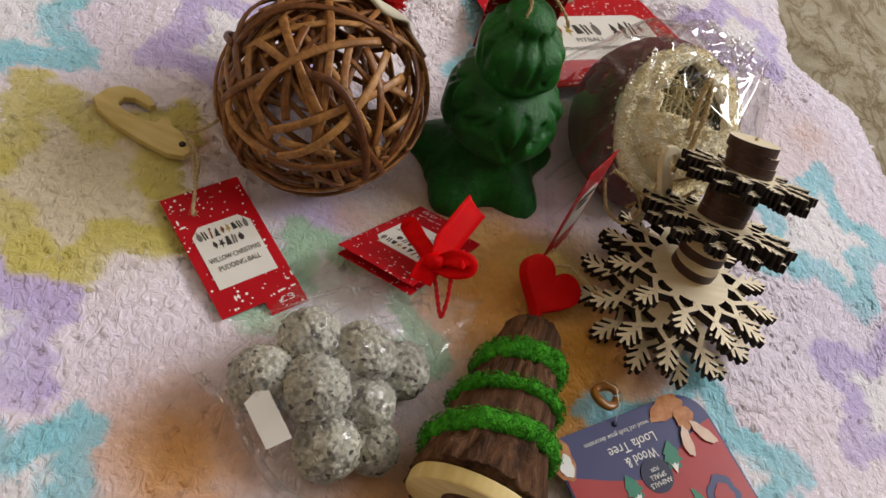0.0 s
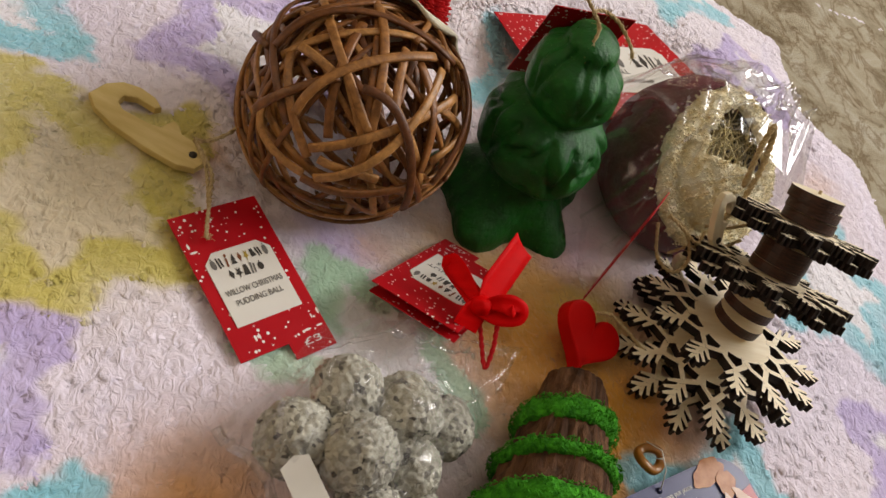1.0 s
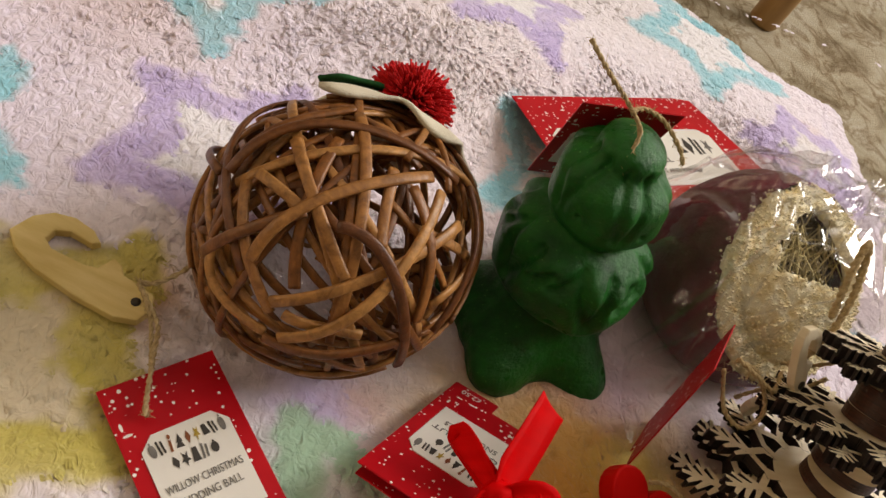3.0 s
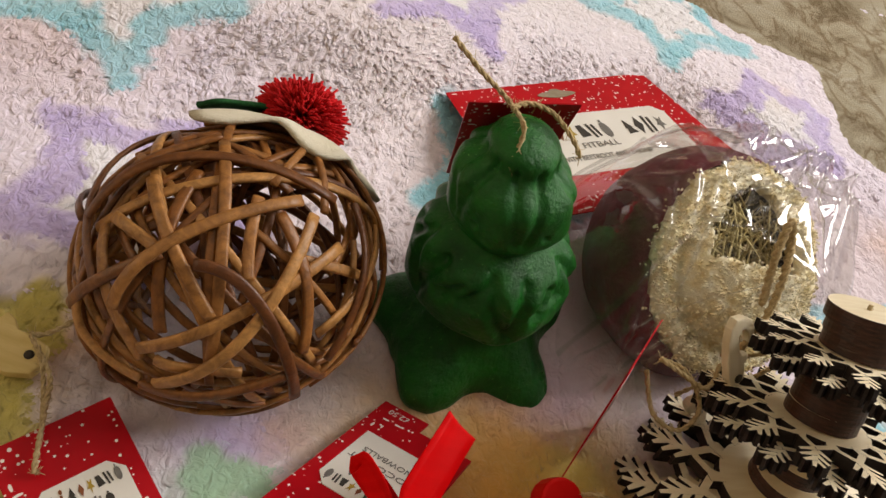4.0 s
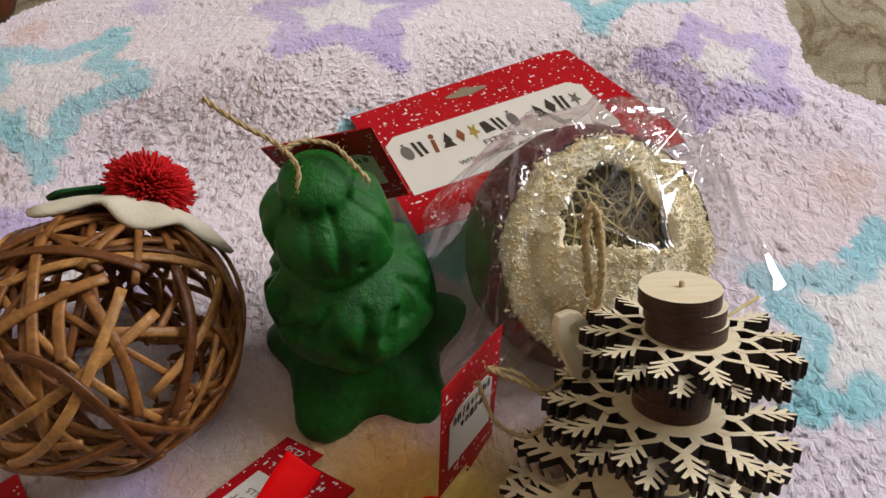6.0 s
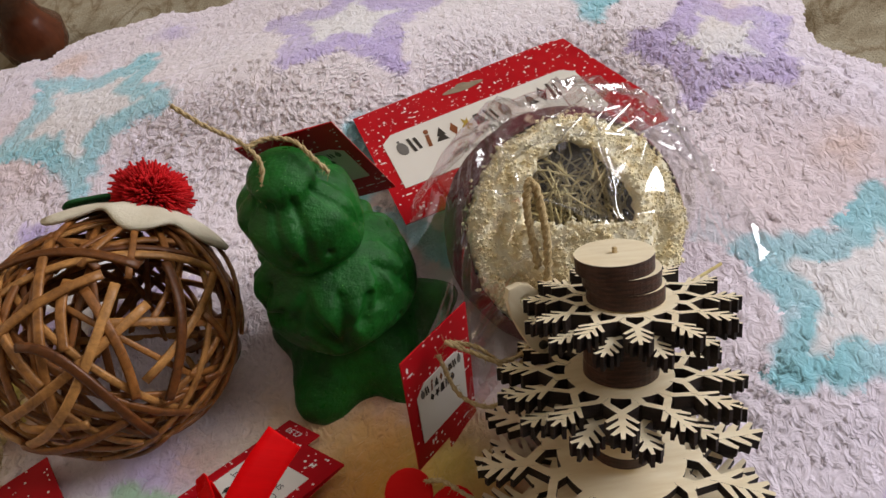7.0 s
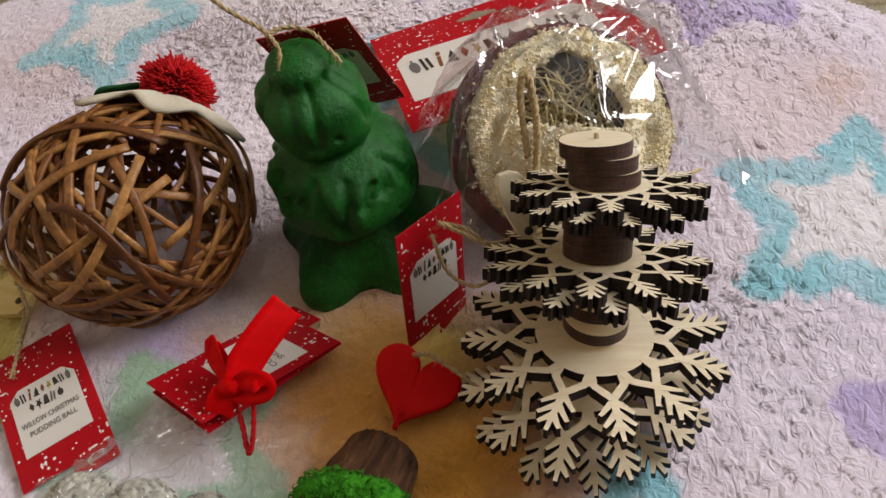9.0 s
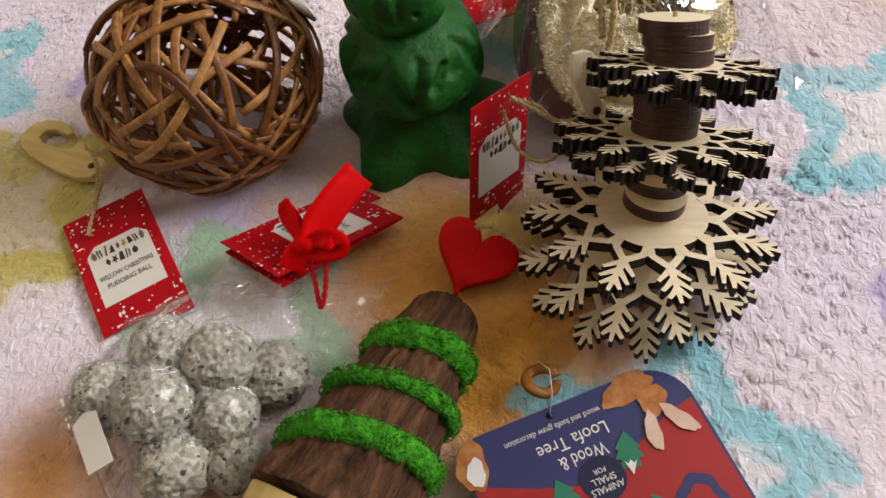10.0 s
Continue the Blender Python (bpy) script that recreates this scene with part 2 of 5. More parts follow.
def make_crumb():
    m = Mat("parsnip_crumb", 0.95, spec=0.0)
    c = m.ramp(m.noise(180, 5, 0.65), (0.26, (0.68, 0.50, 0.22)), (0.42, (0.88, 0.76, 0.48)), (0.60, (0.93, 0.88, 0.70)))
    dark = m.ramp(m.cells(300), (0.04, (0.35, 0.26, 0.15)), (0.12, (1, 1, 1)))
    m.colour(m.mix(1.0, c, m.mix(m.ramp(m.noise(60, 2), (0.45, (0, 0, 0)), (0.6, (1, 1, 1))), (1.0, 1.0, 1.0), dark), "MULTIPLY"))
    m.bump(m.cells(620), 0.0007, 0.45)
    m.bump(m.noise(400, 4), 0.0006, 0.4)
    return m.m


FLEECE, CARPET, WILLOW, CHEW, RED_CARD, FILM, BARK, TREAT, CRUMB = (f() for f in (
    make_fleece, make_carpet, make_willow, make_chew, make_red_card, make_film, make_bark, make_treat, make_crumb))
WALL = two_tone("wall_paint", (0.21, 0.175, 0.125), (0.25, 0.21, 0.15), 3, 0.8)
CEIL = two_tone("ceiling_paint", (0.78, 0.77, 0.75), (0.82, 0.81, 0.79), 3, 0.85)
CREAM = two_tone("cream_felt", (0.62, 0.56, 0.43), (0.74, 0.69, 0.56), 60, 0.9, 0.0006, 900, spec=0.1)
LEAF = two_tone("green_felt", (0.012, 0.07, 0.022), (0.025, 0.12, 0.04), 80, 0.9, 0.0005, 900, spec=0.1)
POM = two_tone("red_yarn", (0.46, 0.006, 0.010), (0.66, 0.016, 0.018), 120, 0.75, 0.0002, spec=0.2)
PALE_WOOD = two_tone("pale_wood", (0.62, 0.45, 0.15), (0.76, 0.59, 0.26), 40, 0.55, 0.0001, 200, (1, 6, 1))
PLY = two_tone("plywood_face", (0.74, 0.62, 0.42), (0.86, 0.77, 0.58), 45, 0.5, 0.0001, 220, (1, 7, 1))
BURNT = two_tone("burnt_edge", (0.006, 0.0035, 0.003), (0.026, 0.013, 0.009), 120, 0.6, 0.0003, 300, (1, 1, 5))
BROWNED = two_tone("browned_edge", (0.016, 0.007, 0.005), (0.085, 0.030, 0.018), 150, 0.42, 0.0003, 300, (1, 1, 7))
TWINE = two_tone("jute_twine", (0.40, 0.28, 0.13), (0.68, 0.53, 0.31), 700, 0.9, 0.0004, 1500, spec=0.1)
RED_WOOD = two_tone("red_paint", (0.60, 0.004, 0.004), (0.70, 0.008, 0.006), 50, 0.5, 0.0001, 300, spec=0.08)
RIBBON = two_tone("red_satin", (0.68, 0.002, 0.003), (0.80, 0.004, 0.005), 20, 0.45, 0.0001, 900, (1, 14, 1), spec=0.06)
WHITE_CARD = two_tone("white_card", (0.72, 0.69, 0.63), (0.78, 0.755, 0.70), 25, 0.45, 0.00002, 300)
INK = two_tone("dark_ink", (0.03, 0.026, 0.022), (0.05, 0.043, 0.036), 200, 0.5, 0.0)
GREY_INK = two_tone("grey_ink", (0.13, 0.12, 0.11), (0.19, 0.18, 0.165), 200, 0.5, 0.0)
GOLD_INK = two_tone("gold_ink", (0.36, 0.24, 0.03), (0.45, 0.31, 0.05), 200, 0.5, 0.0)
BROWN_INK = two_tone("brown_ink", (0.20, 0.06, 0.02), (0.26, 0.085, 0.03), 200, 0.5, 0.0)
GREEN_INK = two_tone("green_ink", (0.012, 0.17, 0.10), (0.018, 0.22, 0.13), 150, 0.4, 0.0)
WHITE_INK = two_tone("white_ink", (0.76, 0.75, 0.72), (0.80, 0.79, 0.77), 150, 0.4, 0.0)
NAVY = two_tone("navy_card", (0.024, 0.028, 0.115), (0.036, 0.040, 0.155), 14, 0.3, 0.00003, 200, spec=0.5)
DEEP_NAVY = two_tone("deep_navy_ink", (0.010, 0.012, 0.045), (0.014, 0.017, 0.060), 30, 0.3, 0.0)
CARD_RED = two_tone("gloss_red_card", (0.34, 0.010, 0.012), (0.42, 0.016, 0.018), 14, 0.3, 0.00003, 200, spec=0.5)
FUR_INK = two_tone("orange_brown_ink", (0.36, 0.10, 0.015), (0.58, 0.27, 0.10), 160, 0.35, 0.0)
PINK_INK = two_tone("pale_pink_ink", (0.62, 0.40, 0.30), (0.74, 0.55, 0.45), 160, 0.35, 0.0)
LOOFAH = two_tone("green_loofah", (0.014, 0.14, 0.008), (0.075, 0.45, 0.025), 330, 0.85, 0.0022, 480, spec=0.15)
BEET = two_tone("beetroot_skin", (0.065, 0.005, 0.014), (0.16, 0.014, 0.030), 70, 0.6, 0.0012, 240)
HAY = two_tone("dry_hay", (0.42, 0.32, 0.12), (0.72, 0.62, 0.34), 90, 0.8, 0.0002, spec=0.15)
# the hay's darker copy, with the shade of the hollow in its colour
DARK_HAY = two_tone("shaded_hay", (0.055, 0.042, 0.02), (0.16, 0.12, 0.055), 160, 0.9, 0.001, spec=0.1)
OAK = two_tone("oak_leg", (0.36, 0.20, 0.075), (0.50, 0.30, 0.125), 18, 0.4, 0.0001, 120, (6, 6, 1))
MAHOGANY = two_tone("mahogany_leg", (0.055, 0.014, 0.006), (0.12, 0.032, 0.013), 22, 0.22, 0.0001, 140, (5, 5, 1), spec=0.6)
AMBER = two_tone("amber_bead", (0.24, 0.085, 0.012), (0.34, 0.14, 0.02), 60, 0.30, 0.0001)

# ---------------------------------------------------------------- the room
FLOOR_Z = -0.045


def slab(name, lo, hi, material, label, category):
    bm = bmesh.new()
    bmesh.ops.create_cube(bm, size=1.0)
    for v in bm.verts:
        v.co = Vector([a + (b - a) * (c + 0.5) for a, b, c in zip(lo, hi, v.co)])
    return tagged(part(name, bm_mesh(name, bm, False), material), label, category, kind="structure")


slab("floor", (-2.2, -2.0, FLOOR_Z - 0.1), (2.1, 2.6, FLOOR_Z), CARPET, "mottled brown and beige pile carpet", "carpet")
slab("ceiling", (-2.2, -2.0, 2.4), (2.1, 2.6, 2.5), CEIL, "plain white ceiling", "ceiling")
slab("wall_south", (-2.2, -2.1, FLOOR_Z), (2.1, -2.0, 2.4), WALL, "plain cream painted wall", "wall")
slab("wall_north", (-2.2, 2.6, FLOOR_Z), (2.1, 2.7, 2.4), WALL, "plain cream painted wall", "wall")
# the east and west walls, each with the opening of a window
S0, S1 = 0.7, 2.0
for name, X0, X1, W0, W1 in (("wall_east", 2.1, 2.2, 0.40, 2.00), ("wall_west", -2.3, -2.2, -0.40, 1.00)):
    for lo, hi in (((X0, -2.0, FLOOR_Z), (X1, W0, 2.4)), ((X0, W1, FLOOR_Z), (X1, 2.6, 2.4)), ((X0, W0, FLOOR_Z), (X1, W1, S0)), ((X0, W0, S1), (X1, W1, 2.4))):
        slab(name, lo, hi, WALL, "plain cream painted wall beside a window", "wall")

FRAME_WHITE = two_tone("window_paint", (0.74, 0.74, 0.72), (0.79, 0.79, 0.77), 8, 0.4)


def window(name, x, W0, W1):
    win = thing(name, pose(x, (W0 + W1) / 2, (S0 + S1) / 2, 0, 0, 0 if x > 0 else 180), "white painted window frame with one mullion", "window", kind="structure")
    wy, wz = (W1 - W0) / 2, (S1 - S0) / 2
    for piece, y0, y1, z0, z1 in (("frame_rail", -wy, wy, -wz, -wz + 0.05), ("frame_rail", -wy, wy, wz - 0.05, wz), ("frame_stile", -wy, -wy + 0.05, -wz + 0.05, wz - 0.05),
                                 ("frame_stile", wy - 0.05, wy, -wz + 0.05, wz - 0.05), ("mullion", -0.02, 0.02, -wz + 0.05, wz - 0.05)):
        bm = bmesh.new()
        bmesh.ops.create_cube(bm, size=1.0, matrix=Matrix.Translation((0.012, (y0 + y1) / 2, (z0 + z1) / 2)) @ Matrix.Diagonal((0.05, y1 - y0, z1 - z0, 1)))
        bmesh.ops.bevel(bm, geom=bm.edges[:], offset=0.004, segments=1, affect="EDGES")
        part(piece, bm_mesh(piece, bm, False), FRAME_WHITE, win)


window("window_1", 2.15, 0.40, 2.00)
window("window_2", -2.25, -0.40, 1.00)

# ---------------------------------------------------------------- the blanket
EDGE = [(-0.30, 0.05), (-0.24, 0.40), (-0.13, 0.58), (-0.04, 0.642), (0.03, 0.682), (0.11, 0.70), (0.21, 0.728), (0.31, 0.742), (0.36, 0.726),
        (0.43, 0.684), (0.461, 0.668), (0.467, 0.625), (0.464, 0.592), (0.503, 0.553), (0.516, 0.49), (0.545, 0.43), (0.60, 0.36), (0.66, 0.10), (0.60, -0.15), (-0.25, -0.15)]


def edge_distance(x, y):
    """How far a place lies inside the blanket's hem (minus: outside)."""
    best, inside = np.full(x.shape, 9.0), np.zeros(x.shape, bool)
    for (ax, ay), (bx, by) in zip(EDGE, EDGE[1:] + EDGE[:1]):
        dx, dy = bx - ax, by - ay
        t = np.clip(((x - ax) * dx + (y - ay) * dy) / (dx * dx + dy * dy), 0, 1)
        best = np.minimum(best, np.hypot(x - ax - t * dx, y - ay - t * dy))
        inside ^= ((ay > y) != (by > y)) & (x < dx * (y - ay) / (dy if abs(dy) > 1e-9 else 1e-9) + ax)
    return np.where(inside, best, -best)


def lump(x, y, cx, cy, sx, sy, turn=0.0):
    c, s = math.cos(radians(turn)), math.sin(radians(turn))
    u, v = (x - cx) * c + (y - cy) * s, -(x - cx) * s + (y - cy) * c
    return np.exp(-0.5 * ((u / sx) ** 2 + (v / sy) ** 2))


def ground(x, y):
    """The height of the blanket, with its hollows and low folds, without the pile."""
    x, y = np.asarray(x, float), np.asarray(y, float)
    z = -0.016 * lump(x, y, 0.19, 0.415, 0.055, 0.05)
    z = z + 0.022 * lump(x, y, 0.17, 0.60, 0.10, 0.03, 10) + 0.008 * lump(x, y, 0.40, 0.60, 0.04, 0.03)
    z = z + 0.0020 * value_noise(x + 3, y + 5, 0.06, 1) + 0.006 * lump(x, y, -0.02, 0.36, 0.03, 0.10, 20)
    z = z + 0.011 * lump(x, y, 0.150, 0.283, 0.020, 0.020) - 0.012 * lump(x, y, 0.325, 0.468, 0.035, 0.035)
    z = z - 0.009 * lump(x, y, 0.278, 0.300, 0.055, 0.045) - 0.010 * lump(x, y, 0.222, 0.236, 0.035, 0.030) - 0.016 * lump(x, y, 0.275, 0.560, 0.060, 0.040, 22)
    return z


def gz(x, y):
    return float(ground(np.array([x]), np.array([y]))[0])


BASE, TEAL, PURPLE, YELLOW, GREEN, ORANGE, PEACH = ((0.815, 0.735, 0.83), (0.24, 0.60, 0.71), (0.52, 0.42, 0.72), (0.58, 0.49, 0.09),
                                                    (0.36, 0.58, 0.40), (0.68, 0.29, 0.030), (0.72, 0.50, 0.42))
# stars: middle, radius, the direction of one tip in degrees, colour
STARS = [(0.446, 0.433, 0.054, 146, TEAL), (0.343, 0.270, 0.058, 9, TEAL), (0.468, 0.325, 0.045, 150, PURPLE), (-0.032, 0.450, 0.050, -17, TEAL),
         (0.088, 0.474, 0.052, 137, PURPLE), (0.035, 0.362, 0.062, 200, YELLOW), (0.165, 0.325, 0.050, 122, GREEN), (0.050, 0.212, 0.045, 60, TEAL),
         (0.055, 0.592, 0.056, -80, TEAL), (0.258, 0.530, 0.054, 138, TEAL), (0.362, 0.688, 0.054, -98, TEAL), (0.210, 0.646, 0.050, -53, PURPLE),
         (0.415, 0.595, 0.040, 100, PURPLE), (0.020, 0.280, 0.036, 40, PURPLE), (0.105, 0.160, 0.05, 20, PURPLE), (0.30, 0.15, 0.05, 70, YELLOW)]
# stains of colour: middle, radius, strength, colour
STAINS = [(0.280, 0.325, 0.053, 1.0, ORANGE), (0.270, 0.300, 0.038, 1.0, ORANGE), (0.240, 0.385, 0.026, 0.9, ORANGE), (0.108, 0.243, 0.032, 0.9, ORANGE), (0.193, 0.240, 0.03, 0.8, ORANGE),
          (0.242, 0.362, 0.050, 1.0, (0.76, 0.40, 0.09)), (0.205, 0.385, 0.034, 0.7, (0.80, 0.54, 0.24)), (0.157, 0.382, 0.014, 0.5, ORANGE), (0.230, 0.350, 0.03, 0.6, ORANGE), (0.275, 0.376, 0.022, 0.7, YELLOW), (0.04, 0.365, 0.045, 0.45, YELLOW), (0.268, 0.408, 0.018, 0.5, PURPLE),
          (0.142, 0.376, 0.018, 0.8, PURPLE), (0.417, 0.613, 0.016, 0.8, PEACH), (0.458, 0.515, 0.014, 0.6, PEACH), (0.087, 0.673, 0.012, 0.7, PURPLE), (0.025, 0.650, 0.014, 0.7, PEACH),
          (0.20, 0.56, 0.07, 0.45, (0.80, 0.72, 0.66)), (0.30, 0.70, 0.12, 0.5, (0.78, 0.74, 0.72)), (0.072, 0.40, 0.016, 0.7, ORANGE), (0.14, 0.345, 0.02, 0.6, GREEN),
          (0.31, 0.29, 0.016, 0.6, GREEN), (0.25, 0.455, 0.05, 0.4, PEACH), (0.02, 0.56, 0.05, 0.4, PEACH), (0.43, 0.50, 0.05, 0.3, PEACH)]


def star_gap(x, y, cx, cy, r, turn):
    """How far a place lies from the outline of a five-pointed star."""
    a = np.radians(turn) + np.arange(10) * math.pi / 5
    rad = np.where(np.arange(10) % 2 == 0, r, r * 0.52)
    px, py = cx + rad * np.cos(a), cy + rad * np.sin(a)
    best = np.full(x.shape, 9.0)
    for i in range(10):
        j = (i + 1) % 10
        dx, dy = px[j] - px[i], py[j] - py[i]
        t = np.clip(((x - px[i]) * dx + (y - py[i]) * dy) / (dx * dx + dy * dy), 0, 1)
        best = np.minimum(best, np.hypot(x - px[i] - t * dx, y - py[i] - t * dy))
    return best


def build_blanket():
    step = 0.00145
    xs, ys = np.arange(-0.16, 0.62, step), np.arange(0.10, 0.76, step)
    x, y = np.meshgrid(xs, ys, indexing="ij")
    shape = x.shape
    x = x + rng.uniform(-1, 1, shape) * step * 0.25
    y = y + rng.uniform(-1, 1, shape) * step * 0.25
    d = edge_distance(x, y) + 0.006 * value_noise(x, y, 0.035, 5) + 0.002 * value_noise(x, y, 0.008, 6)
    z = ground(x, y)
    curl = np.abs(value_noise(x + 0.7 * y, y - 0.3 * x, 0.0046, 11)) + 0.8 * np.abs(value_noise(x - 0.5 * y, y + 0.6 * x, 0.0036, 12))
    z = z + 0.0005 * (curl - 0.6) + 0.0004 * value_noise(x, y, 0.0026, 13) - 0.0004
    z = np.maximum(z - 0.002, FLOOR_Z + 0.001 + (z + 0.002 - FLOOR_Z) * np.sqrt(np.clip(smooth(-0.006, 0.022, d), 0, 1)))
    # colour
    w = 0.004 * value_noise(x, y, 0.006, 21)
    u = 0.004 * value_noise(x, y, 0.006, 22)
    c = np.empty(shape + (3,))
    c[:] = BASE
    tone = value_noise(x, y, 0.09, 31)[..., None]
    c += tone * np.array([0.03, 0.025, -0.02])
    for cx, cy, r, k, col in STAINS:
        f = (k * np.exp(-((np.hypot(x + w - cx, y + u - cy) / r) ** 2.4)))[..., None]
        c = c * (1 - f) + np.array(col) * f
    for cx, cy, r, turn, col in STARS:
        a = (np.arctan2(y - cy, x - cx) - math.radians(turn)) % (2 * math.pi / 5) / (2 * math.pi / 5)
        inside = np.hypot(x - cx, y - cy) - r * (0.46 + 0.54 * np.abs(2 * a - 1) ** 1.4)
        f = (0.7 * (1 - smooth(-0.006, 0.0, inside)))[..., None]
        c = c * (1 - f) + np.array((0.82, 0.82, 0.85) if col is not YELLOW else (0.68, 0.57, 0.37)) * f
        near = (np.abs(x - cx) < r * 1.3) & (np.abs(y - cy) < r * 1.3)
        g = np.full(shape, 9.0)
        g[near] = star_gap((x + w)[near], (y + u)[near], cx, cy, r, turn)
        f = ((1 - smooth(0.0068 if col is YELLOW else 0.0045, 0.0135 if col is YELLOW else 0.0105, g)) * (0.86 + 0.14 * value_noise(x, y, 0.02, 41)))[..., None]
        c = c * (1 - f) + np.array(col) * f
    # shade between the curls put into the colour: dips darker, crests lighter
    c *= (1 + 0.10 * (np.clip(curl, 0, 1.2) - 0.6))[..., None]
    n, m = shape
    idx = np.arange(n * m).reshape(shape)
    keep = d > -0.006
    quads = keep[:-1, :-1] & keep[1:, :-1] & keep[1:, 1:] & keep[:-1, 1:]
    f = np.stack([idx[:-1, :-1], idx[1:, :-1], idx[1:, 1:], idx[:-1, 1:]], -1)[quads]
    used = np.unique(f)
    remap = np.zeros(n * m, int)
    remap[used] = np.arange(len(used))
    me = bpy.data.meshes.new("blanket")
    me.from_pydata(np.stack([x, y, z], -1).reshape(-1, 3)[used].tolist(), [], remap[f].tolist())
    me.update()
    me.polygons.foreach_set("use_smooth", np.ones(len(me.polygons), bool))
    layer = me.color_attributes.new("pattern", "FLOAT_COLOR", "POINT")
    layer.data.foreach_set("color", np.concatenate([np.clip(c, 0, 1).reshape(-1, 3)[used], np.ones((len(used), 1))], 1).ravel())
    me.materials.append(FLEECE)
    blanket = tagged(new("blanket", me), "fluffy pastel fleece blanket with teal, purple and yellow star outlines", "blanket")
    # the pile: curled locks of fibres, their tips drawn together, combed by slow swirls
    tufts, per = 66000, 5
    able = used[d.ravel()[used] > -0.001]
    pick = able[np.linspace(0, len(able) - 1, tufts).astype(int)]
    pick = np.clip(pick + rng.integers(-2, 3, tufts), used[0], used[-1])
    tx, ty, tz, tc = x.ravel()[pick], y.ravel()[pick], z.ravel()[pick], np.clip(c, 0, 1).reshape(-1, 3)[pick]
    swirl = 2.2 * value_noise(tx, ty, 0.04, 51) + 1.0 * value_noise(tx, ty, 0.010, 52) - 0.9 + rng.normal(0, 0.30, tufts)
    k = tufts * per
    rep_ = lambda a: np.repeat(a, per, axis=0)
    th = rep_(swirl) + rng.normal(0, 0.16, k)
    ln, wd = rep_(rng.uniform(0.0024, 0.0040, tufts)) * rng.uniform(0.85, 1.1, k), rng.uniform(0.00030, 0.00050, k)
    ox, oy = rng.normal(0, 0.0009, k), rng.normal(0, 0.0009, k)
    bx, by, bz = rep_(tx), rep_(ty), rep_(tz) - 0.0006
    hx, hy = np.cos(th), np.sin(th)
    rows = []
    for out, high, w, spread in ((0.0, 0.02, 1.0, 1.0), (0.42, 0.16, 1.1, 0.75), (1.0, 0.09, 0.8, 0.45)):
        for side in (-1, 1):
            rows.append(np.stack([bx + ox * spread + hx * ln * out - hy * side * wd * w, by + oy * spread + hy * ln * out + hx * side * wd * w, bz + ln * high - 60 * (ox * ox + oy * oy) * spread], -1))
    verts = np.stack(rows, 1).reshape(-1, 3)
    base = np.arange(k)[:, None] * 6
    quads_ = np.concatenate([base + np.array([0, 2, 3, 1]), base + np.array([2, 4, 5, 3])], 1).reshape(-1, 4)
    pm = bpy.data.meshes.new("fleece_nap")
    pm.vertices.add(len(verts))
    pm.vertices.foreach_set("co", verts.ravel())
    pm.loops.add(quads_.size)
    pm.loops.foreach_set("vertex_index", quads_.ravel())
    pm.polygons.add(len(quads_))
    pm.polygons.foreach_set("loop_start", np.arange(0, quads_.size, 4))
    pm.polygons.foreach_set("use_smooth", np.ones(len(quads_), bool))
    pm.update()
    pm.validate()
    # soft fibres scatter light: their normals follow the lock they lie in
    lie = np.stack([0.30 * hx + ox * 200, 0.30 * hy + oy * 200, np.ones(k)], -1)
    lie /= np.linalg.norm(lie, axis=1)[:, None]
    pm.normals_split_custom_set_from_vertices(np.repeat(lie, 6, axis=0))
    layer = pm.color_attributes.new("pattern", "FLOAT_COLOR", "POINT")
    shade = np.clip(rep_(tc) * rng.uniform(0.94, 1.06, (k, 1)), 0, 1)
    layer.data.foreach_set("color", np.concatenate([np.repeat(shade, 6, axis=0), np.ones((k * 6, 1))], 1).ravel())
    tagged(part("fleece_nap", pm, FLEECE, blanket, "soft tufted fleece pile"), kind="stuff")
    return blanket


build_blanket()

# ---------------------------------------------------------------- furniture legs at the carpet's far side


def turned_leg(x, y, profile, material, label, lean=(0, 0)):
    leg = thing("table_leg", pose(x, y, FLOOR_Z, lean[0], lean[1], 0), label, "furniture leg")
    bm = bmesh.new()
    rings = []
    for z, r in profile:
        rings.append([bm.verts.new((r * math.cos(a), r * math.sin(a), z)) for a in np.arange(20) * math.pi / 10])
    for a, b in zip(rings, rings[1:]):
        for i in range(20):
            bm.faces.new((a[i], a[(i + 1) % 20], b[(i + 1) % 20], b[i]))
    bm.faces.new(rings[0][::-1])
    bm.faces.new(rings[-1])
    part("shaft", bm, material, leg)
    return leg


turned_leg(0.480, 0.838, [(0, 0.0115), (0.003, 0.0135), (0.15, 0.0145), (0.45, 0.017)], OAK, "light oak tapered chair leg standing on the carpet", (-4, 4))
turned_leg(0.790, 0.985, [(0, 0.0115), (0.003, 0.0135), (0.15, 0.0145), (0.45, 0.017)], OAK, "light oak tapered chair leg standing on the carpet", (-4, 4))
turned_leg(-0.055, 0.735, [(0, 0.020), (0.006, 0.024), (0.02, 0.026), (0.032, 0.017), (0.045, 0.015), (0.06, 0.03), (0.09, 0.034), (0.12, 0.02), (0.2, 0.024), (0.45, 0.03)],
           MAHOGANY, "dark polished mahogany turned leg standing on the carpet")

# ---------------------------------------------------------------- the willow ball
BALL = Vector((0.1350, 0.4235, 0.0325))
BALL_AXES = rot_to((0.75, 0.66, 0), (-0.66, 0.75, 0))
BALL_R = Vector((0.0560, 0.0528, 0.0498))


